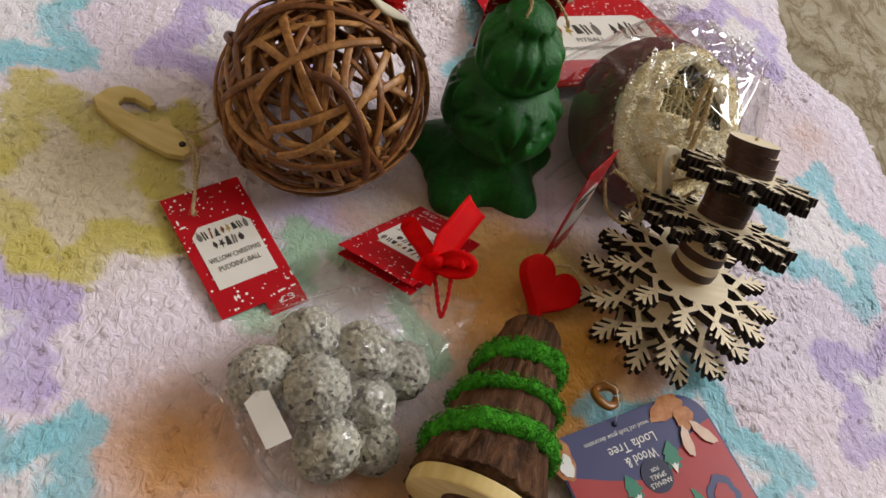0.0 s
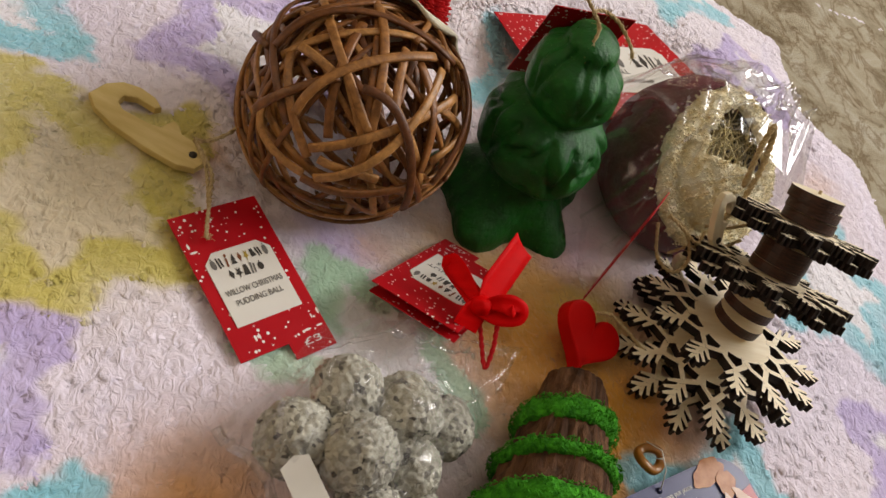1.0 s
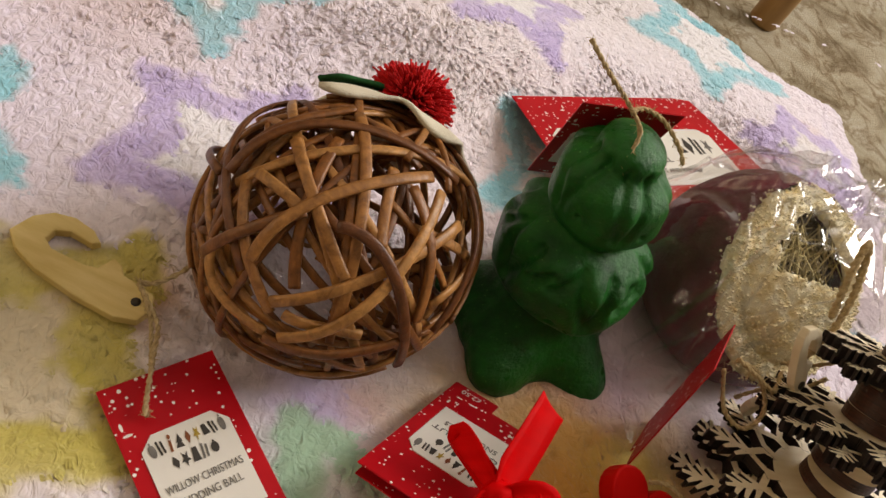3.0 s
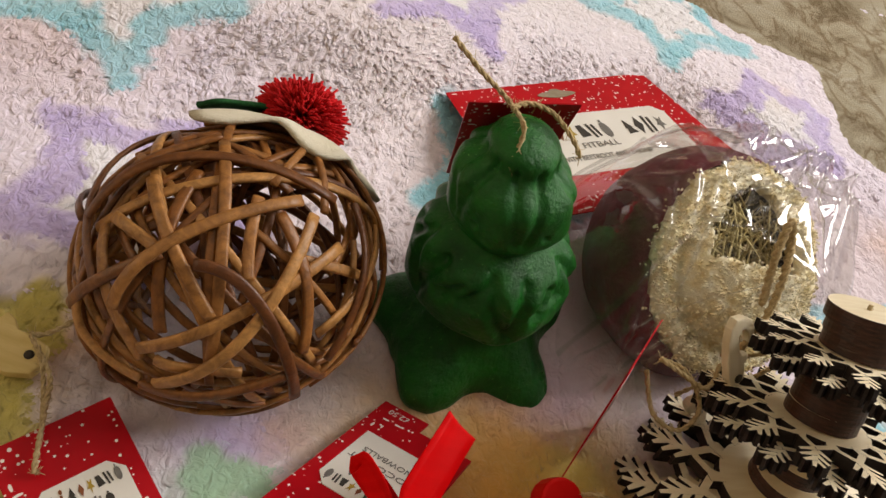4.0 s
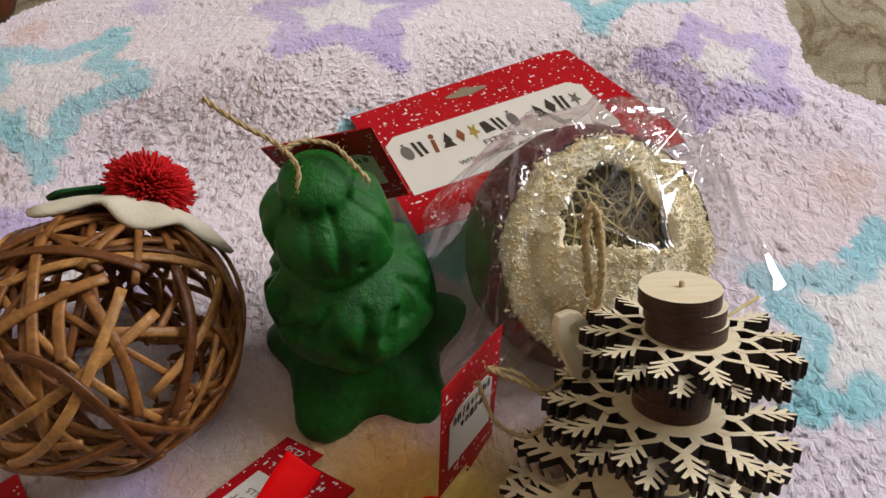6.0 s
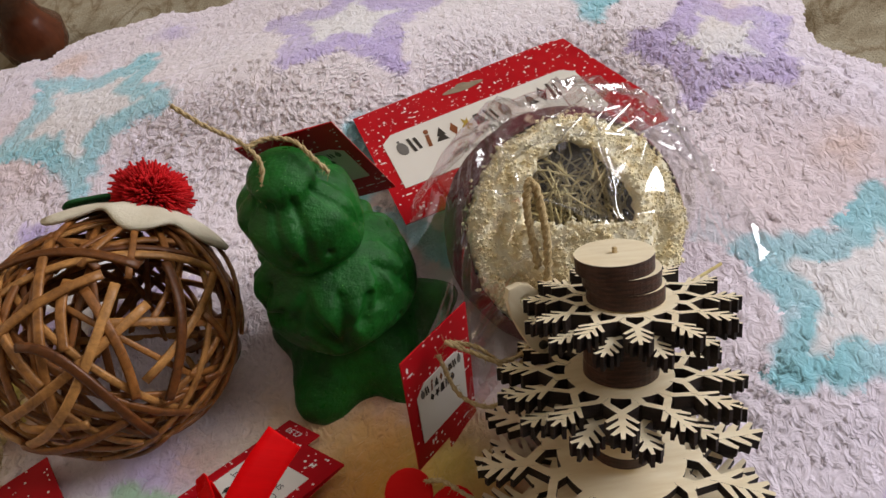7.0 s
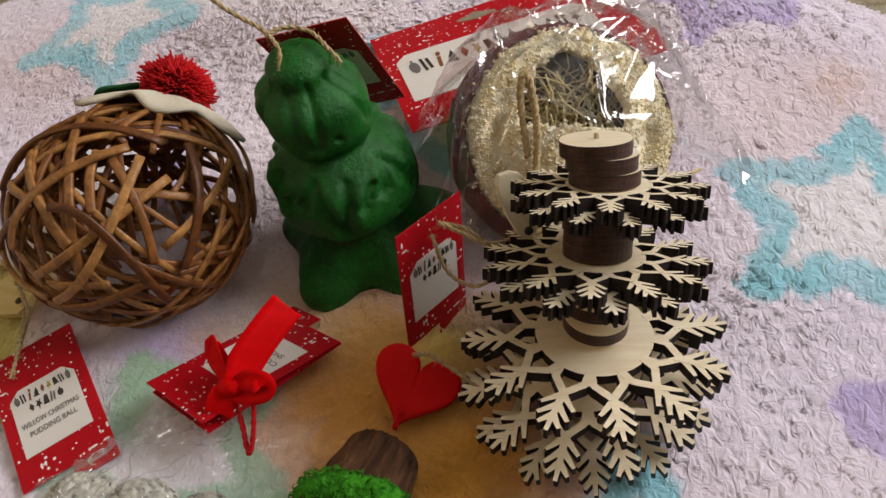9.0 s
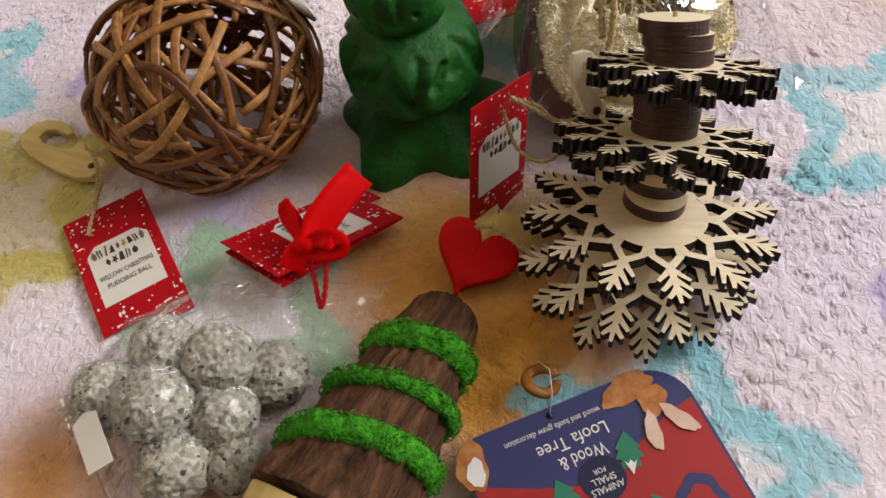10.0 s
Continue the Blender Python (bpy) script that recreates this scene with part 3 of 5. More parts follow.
def on_ball(d, k=1.0):
    """The place on the ball's shell in a direction."""
    q = BALL_AXES.to_3x3().transposed() @ Vector(d).normalized()
    return BALL_AXES.to_3x3() @ Vector((q.x * BALL_R.x, q.y * BALL_R.y, q.z * BALL_R.z)) * k


def willow_ball():
    ball = thing("willow_ball", Matrix.Translation(BALL), "woven brown willow ball dressed as a pudding with felt icing", "pet toy")
    random.seed(21)

    def strip(axis, start, span, drift, k, width):
        axis = Vector(axis).normalized()
        e = axis.orthogonal().normalized()
        f = axis.cross(e)
        pts = []
        n = max(10, int(span / 7))
        for i in range(n + 1):
            t = radians(start + span * i / n)
            s = i / n
            d = e * math.cos(t) + f * math.sin(t) + axis * (drift * math.sin(math.pi * 1.3 * s + 0.4))
            pts.append(on_ball(d, k + 0.022 * math.sin(5.0 * s + start)))
        v, fc = sweep(pts, width, 0.00090, 8, up=lambda p: p)
        part("willow_strip", mesh_of("willow_strip", v, fc), WILLOW, ball)

    def pinned(a, b, c, k):
        """A strip over three places of the shell."""
        a, b, c = (Vector(q).normalized() for q in (a, b, c))
        pts = []
        for i in range(25):
            t = i / 24
            # a parabola through the three, in directions
            q = a * (2 * (t - 0.5) * (t - 1)) + b * (-4 * t * (t - 1)) + c * (2 * t * (t - 0.5))
            pts.append(on_ball(q, k * 0.985 + 0.012 * math.sin(6 * t)))
        v, fc = sweep(pts, 0.0019, 0.0010, 8, up=lambda p: p)
        part("willow_strip", mesh_of("willow_strip", v, fc), WILLOW, ball)

    pinned((-5, -31, 46), (15, -38, 39), (31, -49, -4), 1.030)
    pinned((-28, -41, 31), (-14, -26, 48), (21, -5, 50), 1.020)
    pinned((-24, -3, 50), (-11, -29, 47), (2, -44, 36), 1.000)
    pinned((-6, 14, 53), (1, -21, 51), (4, -54, 21), 0.985)
    pinned((-11, 0, 54), (-16, -31, 44), (-13, -49, 29), 0.965)
    pinned((-45, -35, 18), (-33, -33, 34), (-15, -28, 46), 1.010)
    pinned((-19, -51, 22), (6, -44, 35), (37, -13, 40), 0.990)
    pinned((-13, -57, 10), (11, -48, 29), (26, -8, 48), 1.010)
    pinned((-33, -15, 44), (-24, -22, 46), (-17, -27, 46), 1.000)
    pinned((-37, -16, 40), (-30, -42, 29), (-19, -54, 17), 0.970)
    pinned((-42, -12, 37), (-18, 4, 52), (32, 1, 46), 1.015)
    pinned((-18, -56, 7), (6, -58, 8), (27, -49, 12), 1.010)
    pinned((16, -11, 51), (29, -30, 37), (32, -44, 18), 0.980)
    pinned((9, -7, 54), (9, -21, 50), (11, -33, 43), 0.960)
    pinned((-14, -54, 19), (-4, -55, 18), (14, -54, 16), 0.970)
    pinned((-40, -3, 40), (-23, 10, 49), (-8, 19, 51), 0.980)
    pinned((-42, -33, 25), (-37, -46, 12), (-18, -56, 9), 1.000)
    pinned((39, 6, 40), (47, -19, 26), (40, -40, 8), 1.000)
    for i in range(64):
        axis = Vector((random.gauss(0, 1), random.gauss(0, 1), random.gauss(0, 0.9)))
        strip(axis, random.uniform(0, 360), random.uniform(110, 300), random.uniform(-0.42, 0.42), random.uniform(0.87, 0.97), random.uniform(0.0012, 0.0018))
    # the felt icing, leaf and bobble on its crown
    crown = Vector((0.24, 0.86, 0.46)).normalized()
    ex = crown.cross(Vector((0, 0, 1))).normalized()
    ey = crown.cross(ex)
    verts, faces = [crown * 0 + on_ball(crown, 1.035)], []
    n, rings = 60, 8
    for j in range(1, rings + 1):
        for i in range(n):
            a = 2 * math.pi * i / n
            reach = (0.62 + 0.10 * math.sin(5 * a + 0.5) + 0.05 * math.sin(3 * a + 2)) * j / rings
            d = crown * math.cos(reach) + (ex * math.cos(a) + ey * math.sin(a)) * math.sin(reach)
            verts.append(on_ball(d, 1.032 + 0.025 * math.sin(7 * a) * (j / rings) ** 2))
    for i in range(n):
        faces.append((0, 1 + i, 1 + (i + 1) % n))
    for j in range(rings - 1):
        for i in range(n):
            a, b = 1 + j * n, 1 + (j + 1) * n
            faces.append((a + i, b + i, b + (i + 1) % n, a + (i + 1) % n))
    icing = part("felt_icing", mesh_of("felt_icing", verts, faces), CREAM, ball, "wavy-edged cream felt icing")
    icing.modifiers.new("thick", "SOLIDIFY").thickness = 0.0016
    for turn in (200,):
        a = radians(turn)
        d = ex * math.cos(a) + ey * math.sin(a)
        side = crown.cross(d)
        pts, fc = [], []
        m = 10
        for i in range(m + 1):
            s = i / m
            half = 0.0085 * math.sin(math.pi * s) ** 0.7 * (1 + 0.25 * math.sin(9 * s))
            mid = on_ball((crown + d * (0.1 + 0.62 * s)).normalized(), 1.05 + 0.03 * s)
            pts += [mid - side * half, mid + crown * 0.001, mid + side * half]
        for i in range(m):
            for k in (0, 1):
                fc.append((3 * i + k, 3 * i + k + 1, 3 * i + k + 4, 3 * i + k + 3))
        leaf = part("felt_leaf", mesh_of("felt_leaf", pts, fc), LEAF, ball, "dark green felt holly leaf")
        leaf.modifiers.new("thick", "SOLIDIFY").thickness = 0.0014
    bob = on_ball(crown, 1.0) + crown * 0.0060
    pieces = []
    for i in range(2400):
        d = Vector((random.gauss(0, 1), random.gauss(0, 1), random.gauss(0, 1))).normalized()
        if d.dot(crown) < -0.55:
            continue
        reach = 0.0160 * random.uniform(0.86, 1.07)
        reach *= 1 - 0.28 * abs(d.dot(crown)) ** 2
        bend = Vector((random.gauss(0, 1), random.gauss(0, 1), random.gauss(0, 1))) * 0.0012
        pieces.append(sweep([bob + d * 0.002, bob + d * reach * 0.6 + bend * 0.5, bob + d * reach + bend], 0.00050, 0.00050, 3))
    part("pompom", mesh_of("pompom", *join(pieces)), POM, ball, "fluffy red yarn bobble")


willow_ball()

# ---------------------------------------------------------------- cards and tags


def emblem(parent, cx, cy, width, height, z, rows):
    """A printed wordmark drawn as a row of plain ornaments in its colours: bars, rings, trees, zigzags."""
    random.seed(5)
    disc = [(math.cos(q), math.sin(q)) for q in np.linspace(0, 5.8, 14)]
    shapes = (
        [[(0.85 * x, 0.85 * y - 0.1) for x, y in disc], [(-0.2, 0.78), (0.2, 0.78), (0.2, 1.05), (-0.2, 1.05)]],
        [[(-0.95, -1), (0.95, -1), (0.40, -0.25), (0.7, -0.25), (0, 1), (-0.7, -0.25), (-0.40, -0.25)]],
        [[(-0.85, -1), (-0.35, -1), (-0.35, 1), (-0.85, 1)], [(0.1, -0.9), (0.6, -0.9), (0.6, 0.8), (0.1, 0.8)]],
        [[(0, -1), (0.75, 0), (0, 1), (-0.75, 0)]],
        [[((1.0 if i % 2 else 0.42) * math.sin(i * math.pi / 5), (1.0 if i % 2 else 0.42) * math.cos(i * math.pi / 5)) for i in range(10)]],
        [[(-0.9, -0.8), (0.9, -0.8), (0.5, 0.9), (-0.5, 0.9)]],
        [[(-0.3, -1), (0.3, -1), (0.3, 0.45), (-0.3, 0.45)], [(0.4 * x, 0.3 * y + 0.85) for x, y in disc]])
    order = (0, 2, 6, 1, 3, 4, 5, 2, 0, 6, 1, 3, 2, 4)
    for k, (n, frac) in enumerate(rows):
        y = cy + height * (0.5 - (k + 0.5) / len(rows)) * 1.12
        step = width * frac / n
        for i in range(n):
            if n > 12 and i == 9:
                continue
            x = cx - width * frac / 2 + (i + 0.5) * step
            w, h = step * random.uniform(0.80, 1.0), height / len(rows) * random.uniform(0.72, 1.0)
            t = random.uniform(-0.13, 0.13)
            ink = random.choice((INK, INK, INK, BROWN_INK, GOLD_INK, GREY_INK))
            for piece in shapes[order[(i + 4 * k) % len(order)]]:
                o = [(x + (a * w * math.cos(t) - b * h * math.sin(t)) / 2, y + (a * w * math.sin(t) + b * h * math.cos(t)) / 2) for a, b in piece]
                part("emblem_block", prism(o, z, z + 0.0001), ink, parent)


def letters(parent, body, x, y, z, size, width, material=GREY_INK, turn=0, shear=0.0, name="lettering"):
    return part(name, text_mesh(body, size, width, shear=shear), material, parent, m=pose(x, y, z, 0, 0, turn))


def tag(m, label, lines, price, w=0.0388, h=0.0675, folded=False):
    card = thing("gift_tag", m, label, "gift tag", "red gift tags")
    out = [(0, 0), (w * 0.53, 0), (w * 0.53, -0.0072), (w, -0.0072), (w, h), (0, h)]
    part("card", prism(out, -0.0005, 0.0, 0.0), [RED_CARD], card)
    if folded:
        # the rear leaf of the folded card, hanging open below the front one
        rear = part("rear_leaf", prism([(0, 0), (w, 0), (w, h), (0, h)], -0.0010, -0.0005), RED_CARD, card, "rear leaf of the folded tag")
        for v in rear.data.vertices:
            v.co.z -= 0.005 * (v.co.y / h)
            v.co.y *= 0.98
    a, b, c, d, k = w * 0.13, w * 0.87, h * 0.20, h * 0.70, 0.0045
    lab = [(a, c), (b, c), (b, d - k), (b - k, d), (a + k, d), (a, d - k)]
    part("label_panel", prism(lab, 0.0001, 0.0004), WHITE_CARD, card, "cream printed label panel")
    emblem(card, w / 2, h * 0.575, w * 0.66, h * 0.17, 0.0005, ((9, 1.0), (5, 0.62)))
    for i, text in enumerate(t for t in lines if t):
        letters(card, text, w / 2, h * (0.415 - 0.075 * i), 0.0006, 0.0038, w * (0.64 if i == 0 else 0.52))
    if price:
        letters(card, price, w * 0.78, -0.0022, 0.0005, 0.0042, w * 0.2, WHITE_INK)
    return card


UP = Vector((0, 0, 1))
tag(rot_to((0.80, 0.60, 0.0), (-0.62, 0.78, 0.02), (0.1125, 0.3045, 0.0042)), "red speckled tag with cream label lying flat on the blanket", ("WILLOW CHRISTMAS", "PUDDING BALL"), "£3")
tag(rot_to((-0.80, 0.50, -0.26), (-0.488, -0.76, 0.41), (0.2300, 0.3745, 0.0010)), "red speckled folded tag tied on with a satin bow", ("COCONUT", "SNOWBALLS"), "£2.50", w=0.0425, folded=True)
tag(rot_to((0.0210, 0.0290, -0.0085), (0.0046, 0.0160, 0.0545), (0.2616, 0.3680, 0.0070)), "red speckled tag standing upright on its edge beside a snowflake tree", ("", ""), "", w=0.0362, h=0.0585)
tag(rot_to((0.040, 0.003, 0.006), (-0.006, -0.026, 0.063), (0.2120, 0.4855, 0.0320)), "red speckled tag leaning behind a green tree chew", ("",), "")


def header_card():
    m = rot_to((0.119, 0.048, 0.0), (-0.0315, 0.0945, -0.016), (0.2540, 0.4780, 0.0200))
    w, h = 0.1283, 0.0985
    card = thing("header_card", m, "red speckled folded header card of the packaged ball", "packaging card")
    out = [(0, 0), (w * 1.05, 0), (w * 1.07, h * 0.18), (w * 0.985, h * 1.03), (0.0, h)]
    slot = []
    cx, cy = w * 0.478, h * 0.90
    for i in range(24):
        a = 2 * math.pi * i / 24
        slot.append((cx + (0.0095 + 0.0025 * math.cos(2 * a)) * math.cos(a), cy + 0.0032 * math.sin(a) * (1.5 if abs(math.cos(a)) < 0.35 and math.sin(a) > 0 else 1)))
    bm = prism(out, -0.0006, 0.0)
    part("card", bm, RED_CARD, card)
    # the slot is not cut: a plate on the card carries its shadow as colour
    part("hang_slot", prism(slot, 0.0001, 0.0003), two_tone("slot_shadow", (0.20, 0.16, 0.10), (0.36, 0.30, 0.22), 90), card, "hanging slot shown by a flat shadow-coloured plate")
    k = 0.006
    a, b, c, d = w * 0.060, w * 0.908, h * 0.245, h * 0.715
    part("label_panel", prism([(a, c), (b - 0.003, c), (b, c + 0.003), (b, d - k), (b - k, d), (a + k, d), (a, d - k)], 0.0001, 0.0004), WHITE_CARD, card, "white printed label panel")
    emblem(card, w * 0.480, h * 0.560, w * 0.77, h * 0.15, 0.0005, ((14, 1.0),))
    letters(card, "FITBALL", w * 0.489, h * 0.445, 0.0006, 0.006, w * 0.17)
    letters(card, "WITH BEETROOT AND PARSNIP", w * 0.485, h * 0.355, 0.0006, 0.005, w * 0.42)


header_card()

# ---------------------------------------------------------------- the green tree chew


def tree_chew():
    height, seg, rows = 0.118, 240, 170
    base, lean = Vector((0.2335, 0.4385, -0.018)), Vector((-0.010, 0.008, 0))
    verts, faces = [], []

    def cut(a, z, a0, z0, a1, z1, wide):
        da, dz = (a1 - a0), (z1 - z0)
        u, v = (a - a0) * 0.022, z - z0
        l2 = (da * 0.022) ** 2 + dz ** 2
        t = min(1, max(0, (u * da * 0.022 + v * dz) / l2))
        return math.exp(-((u - t * da * 0.022) ** 2 + (v - t * dz) ** 2) / wide ** 2)

    for j in range(rows + 1):
        s = j / rows
        z = height * s
        for i in range(seg):
            a = 2 * math.pi * i / seg
            lob = 0.5 + 0.5 * math.cos(5 * (a + math.radians(120)))
            low = 0.0300 + 0.0150 * lob ** 1.2
            low += 0.0060 * math.exp(-(((math.degrees(a) - 206) / 24) ** 2))     # a heavy foot on the west side
            r = low * (1 - smooth(0.05, 0.30, s)) + smooth(0.02, 0.30, s) * 0.0215
            r = float(r)
            mid = 0.0330 * math.exp(-((s - 0.465) / 0.185) ** 4) * (0.97 + 0.03 * math.cos(5 * a + 1.2))
            top = 0.0232 * math.exp(-((s - 0.775) / (0.178 if s < 0.775 else 0.142)) ** 4) * (0.97 + 0.03 * math.cos(5 * a + 2.2))
            r = (r ** 6 * (1 if s < 0.5 else 0) + mid ** 6 + top ** 6 + (0.0128 * math.exp(-((s - 0.94) / 0.09) ** 4)) ** 6) ** (1 / 6)
            r *= math.sqrt(max(0.0, 1 - max(0, (s - 0.93) / 0.07) ** 2)) if s > 0.93 else 1
            deep = 0.0
            for k in range(5):
                for da in (-2 * math.pi, 0, 2 * math.pi):
                    c0 = math.radians(-82 + 72 * k) + da
                    if abs(a - c0) > 0.85:
                        continue
                    for a0, z0, a1, z1 in ((c0 - 0.56, 0.060, c0 - 0.26, 0.069), (c0 - 0.26, 0.069, c0 + 0.02, 0.049), (c0 + 0.02, 0.049, c0 + 0.24, 0.068), (c0 + 0.38, 0.058, c0 + 0.62, 0.064),
                                           (c0 - 0.34, 0.108, c0 - 0.05, 0.086), (c0 + 0.07, 0.086, c0 + 0.28, 0.108)):
                        deep = max(deep, (0.5 if z0 > 0.08 else 1.0) * cut(a, z, a0, z0, a1, z1, 0.0023))
                    for hz, ha in ((0.047, c0 - 0.42), (0.062, c0 - 0.12), (0.088, c0 + 0.45)):
                        deep = max(deep, 0.6 * cut(a, z, ha, hz, ha + 0.01, hz, 0.0013))
            p = noise.noise(Vector((math.cos(a) * r, math.sin(a) * r, z)) * 55)
            p += 0.5 * noise.noise(Vector((math.cos(a) * r, math.sin(a) * r, z)) * 150)
            r = max(0.0005, r * (1 + 0.038 * p) - 0.0034 * deep * (1 if r > 0.01 else 0))
            verts.append(base + lean * s + Vector((r * math.cos(a), r * math.sin(a), z)))
    for j in range(rows):
        for i in range(seg):
            b = (i + 1) % seg
            faces.append((j * seg + i, j * seg + b, (j + 1) * seg + b, (j + 1) * seg + i))
    faces.append(tuple(range(seg - 1, -1, -1)))
    faces.append(tuple(range(rows * seg, rows * seg + seg)))
    ob = part("tree_chew", mesh_of("tree_chew", verts, faces), CHEW)
    tagged(ob, "glossy dark green moulded tree-shaped chew standing on the blanket", "pet chew")


tree_chew()


def twine(points, label, radius=0.00075, material=TWINE, name="twine", group=""):
    """A twisted cord of two strands through the points, rounded by a spline."""
    pts = [Vector(p) for p in points]
    fine = []
    for i in range(len(pts) - 1):
        p0, p1, p2, p3 = pts[max(i - 1, 0)], pts[i], pts[i + 1], pts[min(i + 2, len(pts) - 1)]
        for k in range(10):
            t = k / 10
            fine.append(0.5 * (2 * p1 + (p2 - p0) * t + (2 * p0 - 5 * p1 + 4 * p2 - p3) * t * t + (3 * p1 - 3 * p2 + p3 - p0) * t ** 3))
    fine.append(pts[-1])
    pieces = []
    for half in (0, math.pi):
        path, run = [], 0.0
        for i, p in enumerate(fine):
            d = (fine[min(i + 1, len(fine) - 1)] - fine[max(i - 1, 0)]).normalized()
            e = d.orthogonal().normalized()
            f = d.cross(e)
            run += (p - fine[i - 1]).length if i else 0
            a = run / 0.0032 * math.pi + half
            path.append(p + (e * math.cos(a) + f * math.sin(a)) * radius * 0.55)
        pieces.append(sweep(path, radius * 0.72, n=5))
    # loose hairs of the cord
    if material is TWINE:
        for p in fine:
            for k in range(2):
                d = Vector((random.gauss(0, 1), random.gauss(0, 1), random.gauss(0, 1))).normalized()
                k2 = random.uniform(0.001, 0.0032)
                pieces.append(sweep([p, p + d * k2 * 0.6, p + d * k2 + Vector((random.gauss(0, 1), random.gauss(0, 1), random.gauss(0, 1))) * 0.0005], 0.00009, n=3))
    ob = part(name, mesh_of(name, *join(pieces)), material)
    return tagged(ob, label, "string", group)


twine([(0.193, 0.456, 0.121), (0.203, 0.452, 0.114), (0.214, 0.449, 0.107), (0.2205, 0.443, 0.102), (0.219, 0.4365, 0.094), (0.2195, 0.436, 0.0885)], "jute twine threaded through the green tree chew")
twine([(0.2155, 0.447, 0.106), (0.222, 0.452, 0.105), (0.231, 0.452, 0.1025), (0.2385, 0.446, 0.0985), (0.2425, 0.4435, 0.094)], "jute twine tied over the top of the tree chew")

# ---------------------------------------------------------------- the snowflake tree


def flake_mesh(radius, thick, arms=12):
    """A laser-cut snowflake: a pierced disc with feathered arms; faces pale, cut edges burnt."""
    verts, faces, mats = [], [], []
    count = [0]

    def plate(o):
        k = len(verts)
        lift = 0.00001 * (count[0] % 17)
        count[0] += 1
        n = len(o)
        verts.extend([(x, y, thick / 2 + lift) for x, y in o] + [(x, y, -thick / 2 - lift) for x, y in o])
        faces.append(tuple(range(k, k + n)))
        faces.append(tuple(range(k + 2 * n - 1, k + n - 1, -1)))
        mats.extend([0, 0])
        for i in range(n):
            j = (i + 1) % n
            faces.append((k + i, k + n + i, k + n + j, k + j))
            mats.append(1)

    def bar(p, q, w0, w1):
        d = (Vector(q) - Vector(p)).normalized()
        s = Vector((-d.y, d.x))
        p, q = Vector(p), Vector(q)
        plate([tuple(p - s * w0), tuple(q - s * w1), tuple(q + s * w1), tuple(p + s * w0)])

    def at(r, a):
        return (r * radius * math.cos(a), r * radius * math.sin(a))

    plate([at(0.44, 2 * math.pi * i / 40) for i in range(40)])
    w = radius * 0.029
    for k in range(arms):
        a = 2 * math.pi * k / arms
        h = math.pi / arms
        for s in (-1, 1):
            bar(at(0.42, a + s * h * 0.98), at(0.54, a + s * h * 0.78), w * 1.15, w)
            bar(at(0.53, a + s * h * 0.80), at(0.65, a), w, w)
            for r0, r1, da in ((0.66, 0.79, 0.150), (0.76, 0.885, 0.122), (0.855, 0.955, 0.080)):
                bar(at(r0, a), at(r1, a + s * da), w * 0.95, w * 0.50)
        bar(at(0.60, a), at(1.0, a), w * 1.15, w * 0.5)
    return mesh_of("snowflake", verts, faces, False, mats)


def button_mesh(r, thick):
    bm = bmesh.new()
    bmesh.ops.create_cone(bm, cap_ends=True, segments=36, radius1=r, radius2=r, depth=thick)
    me = bm_mesh("button", bm, False)
    for p in me.polygons:
        p.material_index = 0 if abs(p.normal.z) > 0.5 else 1
    return me


def snowflake_tree():
    tree = thing("snowflake_tree", pose(0, 0, 0), "stack of laser-cut plywood snowflakes and discs with burnt edges", "pet toy")
    big, mid, small, disc = flake_mesh(0.0495, 0.0042), flake_mesh(0.0395, 0.0042), flake_mesh(0.0330, 0.0042), button_mesh(0.0120, 0.0050)

    def put(me, x, y, z, tilt, side, turn, name, sink=0.0):
        # tilt: leaning away from the near side; side: leaning to the east
        m = Matrix.Translation((x, y, z)) @ pose(0, 0, 0, -tilt, side, 0) @ pose(0, 0, sink, 0, 0, turn)
        part(name, me, [PLY, BROWNED if name == "button" else BURNT], tree, m=m)

    put(big, 0.3320, 0.3590, 0.0040, 2, -6, 3, "snowflake")
    put(big, 0.3315, 0.3585, 0.0130, 5, -2, 17, "snowflake")
    put(big, 0.3350, 0.3640, 0.0250, 15, 4, 8, "snowflake")
    put(disc, 0.3358, 0.3675, 0.0315, 17, 5, 0, "button")
    put(disc, 0.3355, 0.3705, 0.0400, 24, 5, 0, "button")
    put(mid, 0.3350, 0.3750, 0.0505, 34, 4, 5, "snowflake")
    put(mid, 0.3353, 0.3775, 0.0550, 34, 4, 23, "snowflake")
    put(disc, 0.3362, 0.3803, 0.0595, 33, 3, 0, "button")
    put(disc, 0.3365, 0.3828, 0.0640, 33, 3, 0, "button")
    put(disc, 0.3362, 0.3852, 0.0684, 33, 3, 0, "button")
    put(small, 0.3395, 0.3885, 0.0735, 34, 3, 8, "snowflake")
    put(small, 0.3398, 0.3907, 0.0775, 34, 3, 26, "snowflake")
    put(disc, 0.3385, 0.3935, 0.0820, 34, 2, 0, "button")
    put(disc, 0.3375, 0.3960, 0.0866, 34, 2, 0, "button")
    put(disc, 0.3356, 0.3985, 0.0908, 33, 0, 0, "button")
    part("cord", mesh_of("cord", *sweep([(0.333, 0.362, 0.010), (0.336, 0.378, 0.058), (0.3358, 0.4005, 0.0945)], 0.0007)), TWINE, tree)


snowflake_tree()


def heart_outline(size, n=44):
    pts = []
    for i in range(n):
        t = 2 * math.pi * i / n
        x, y = 16 * math.sin(t) ** 3, 13 * math.cos(t) - 5 * math.cos(2 * t) - 2 * math.cos(3 * t) - math.cos(4 * t)
        pts.append((x * size / 16, (y + 2) * size / 16))
    return pts[::-1]


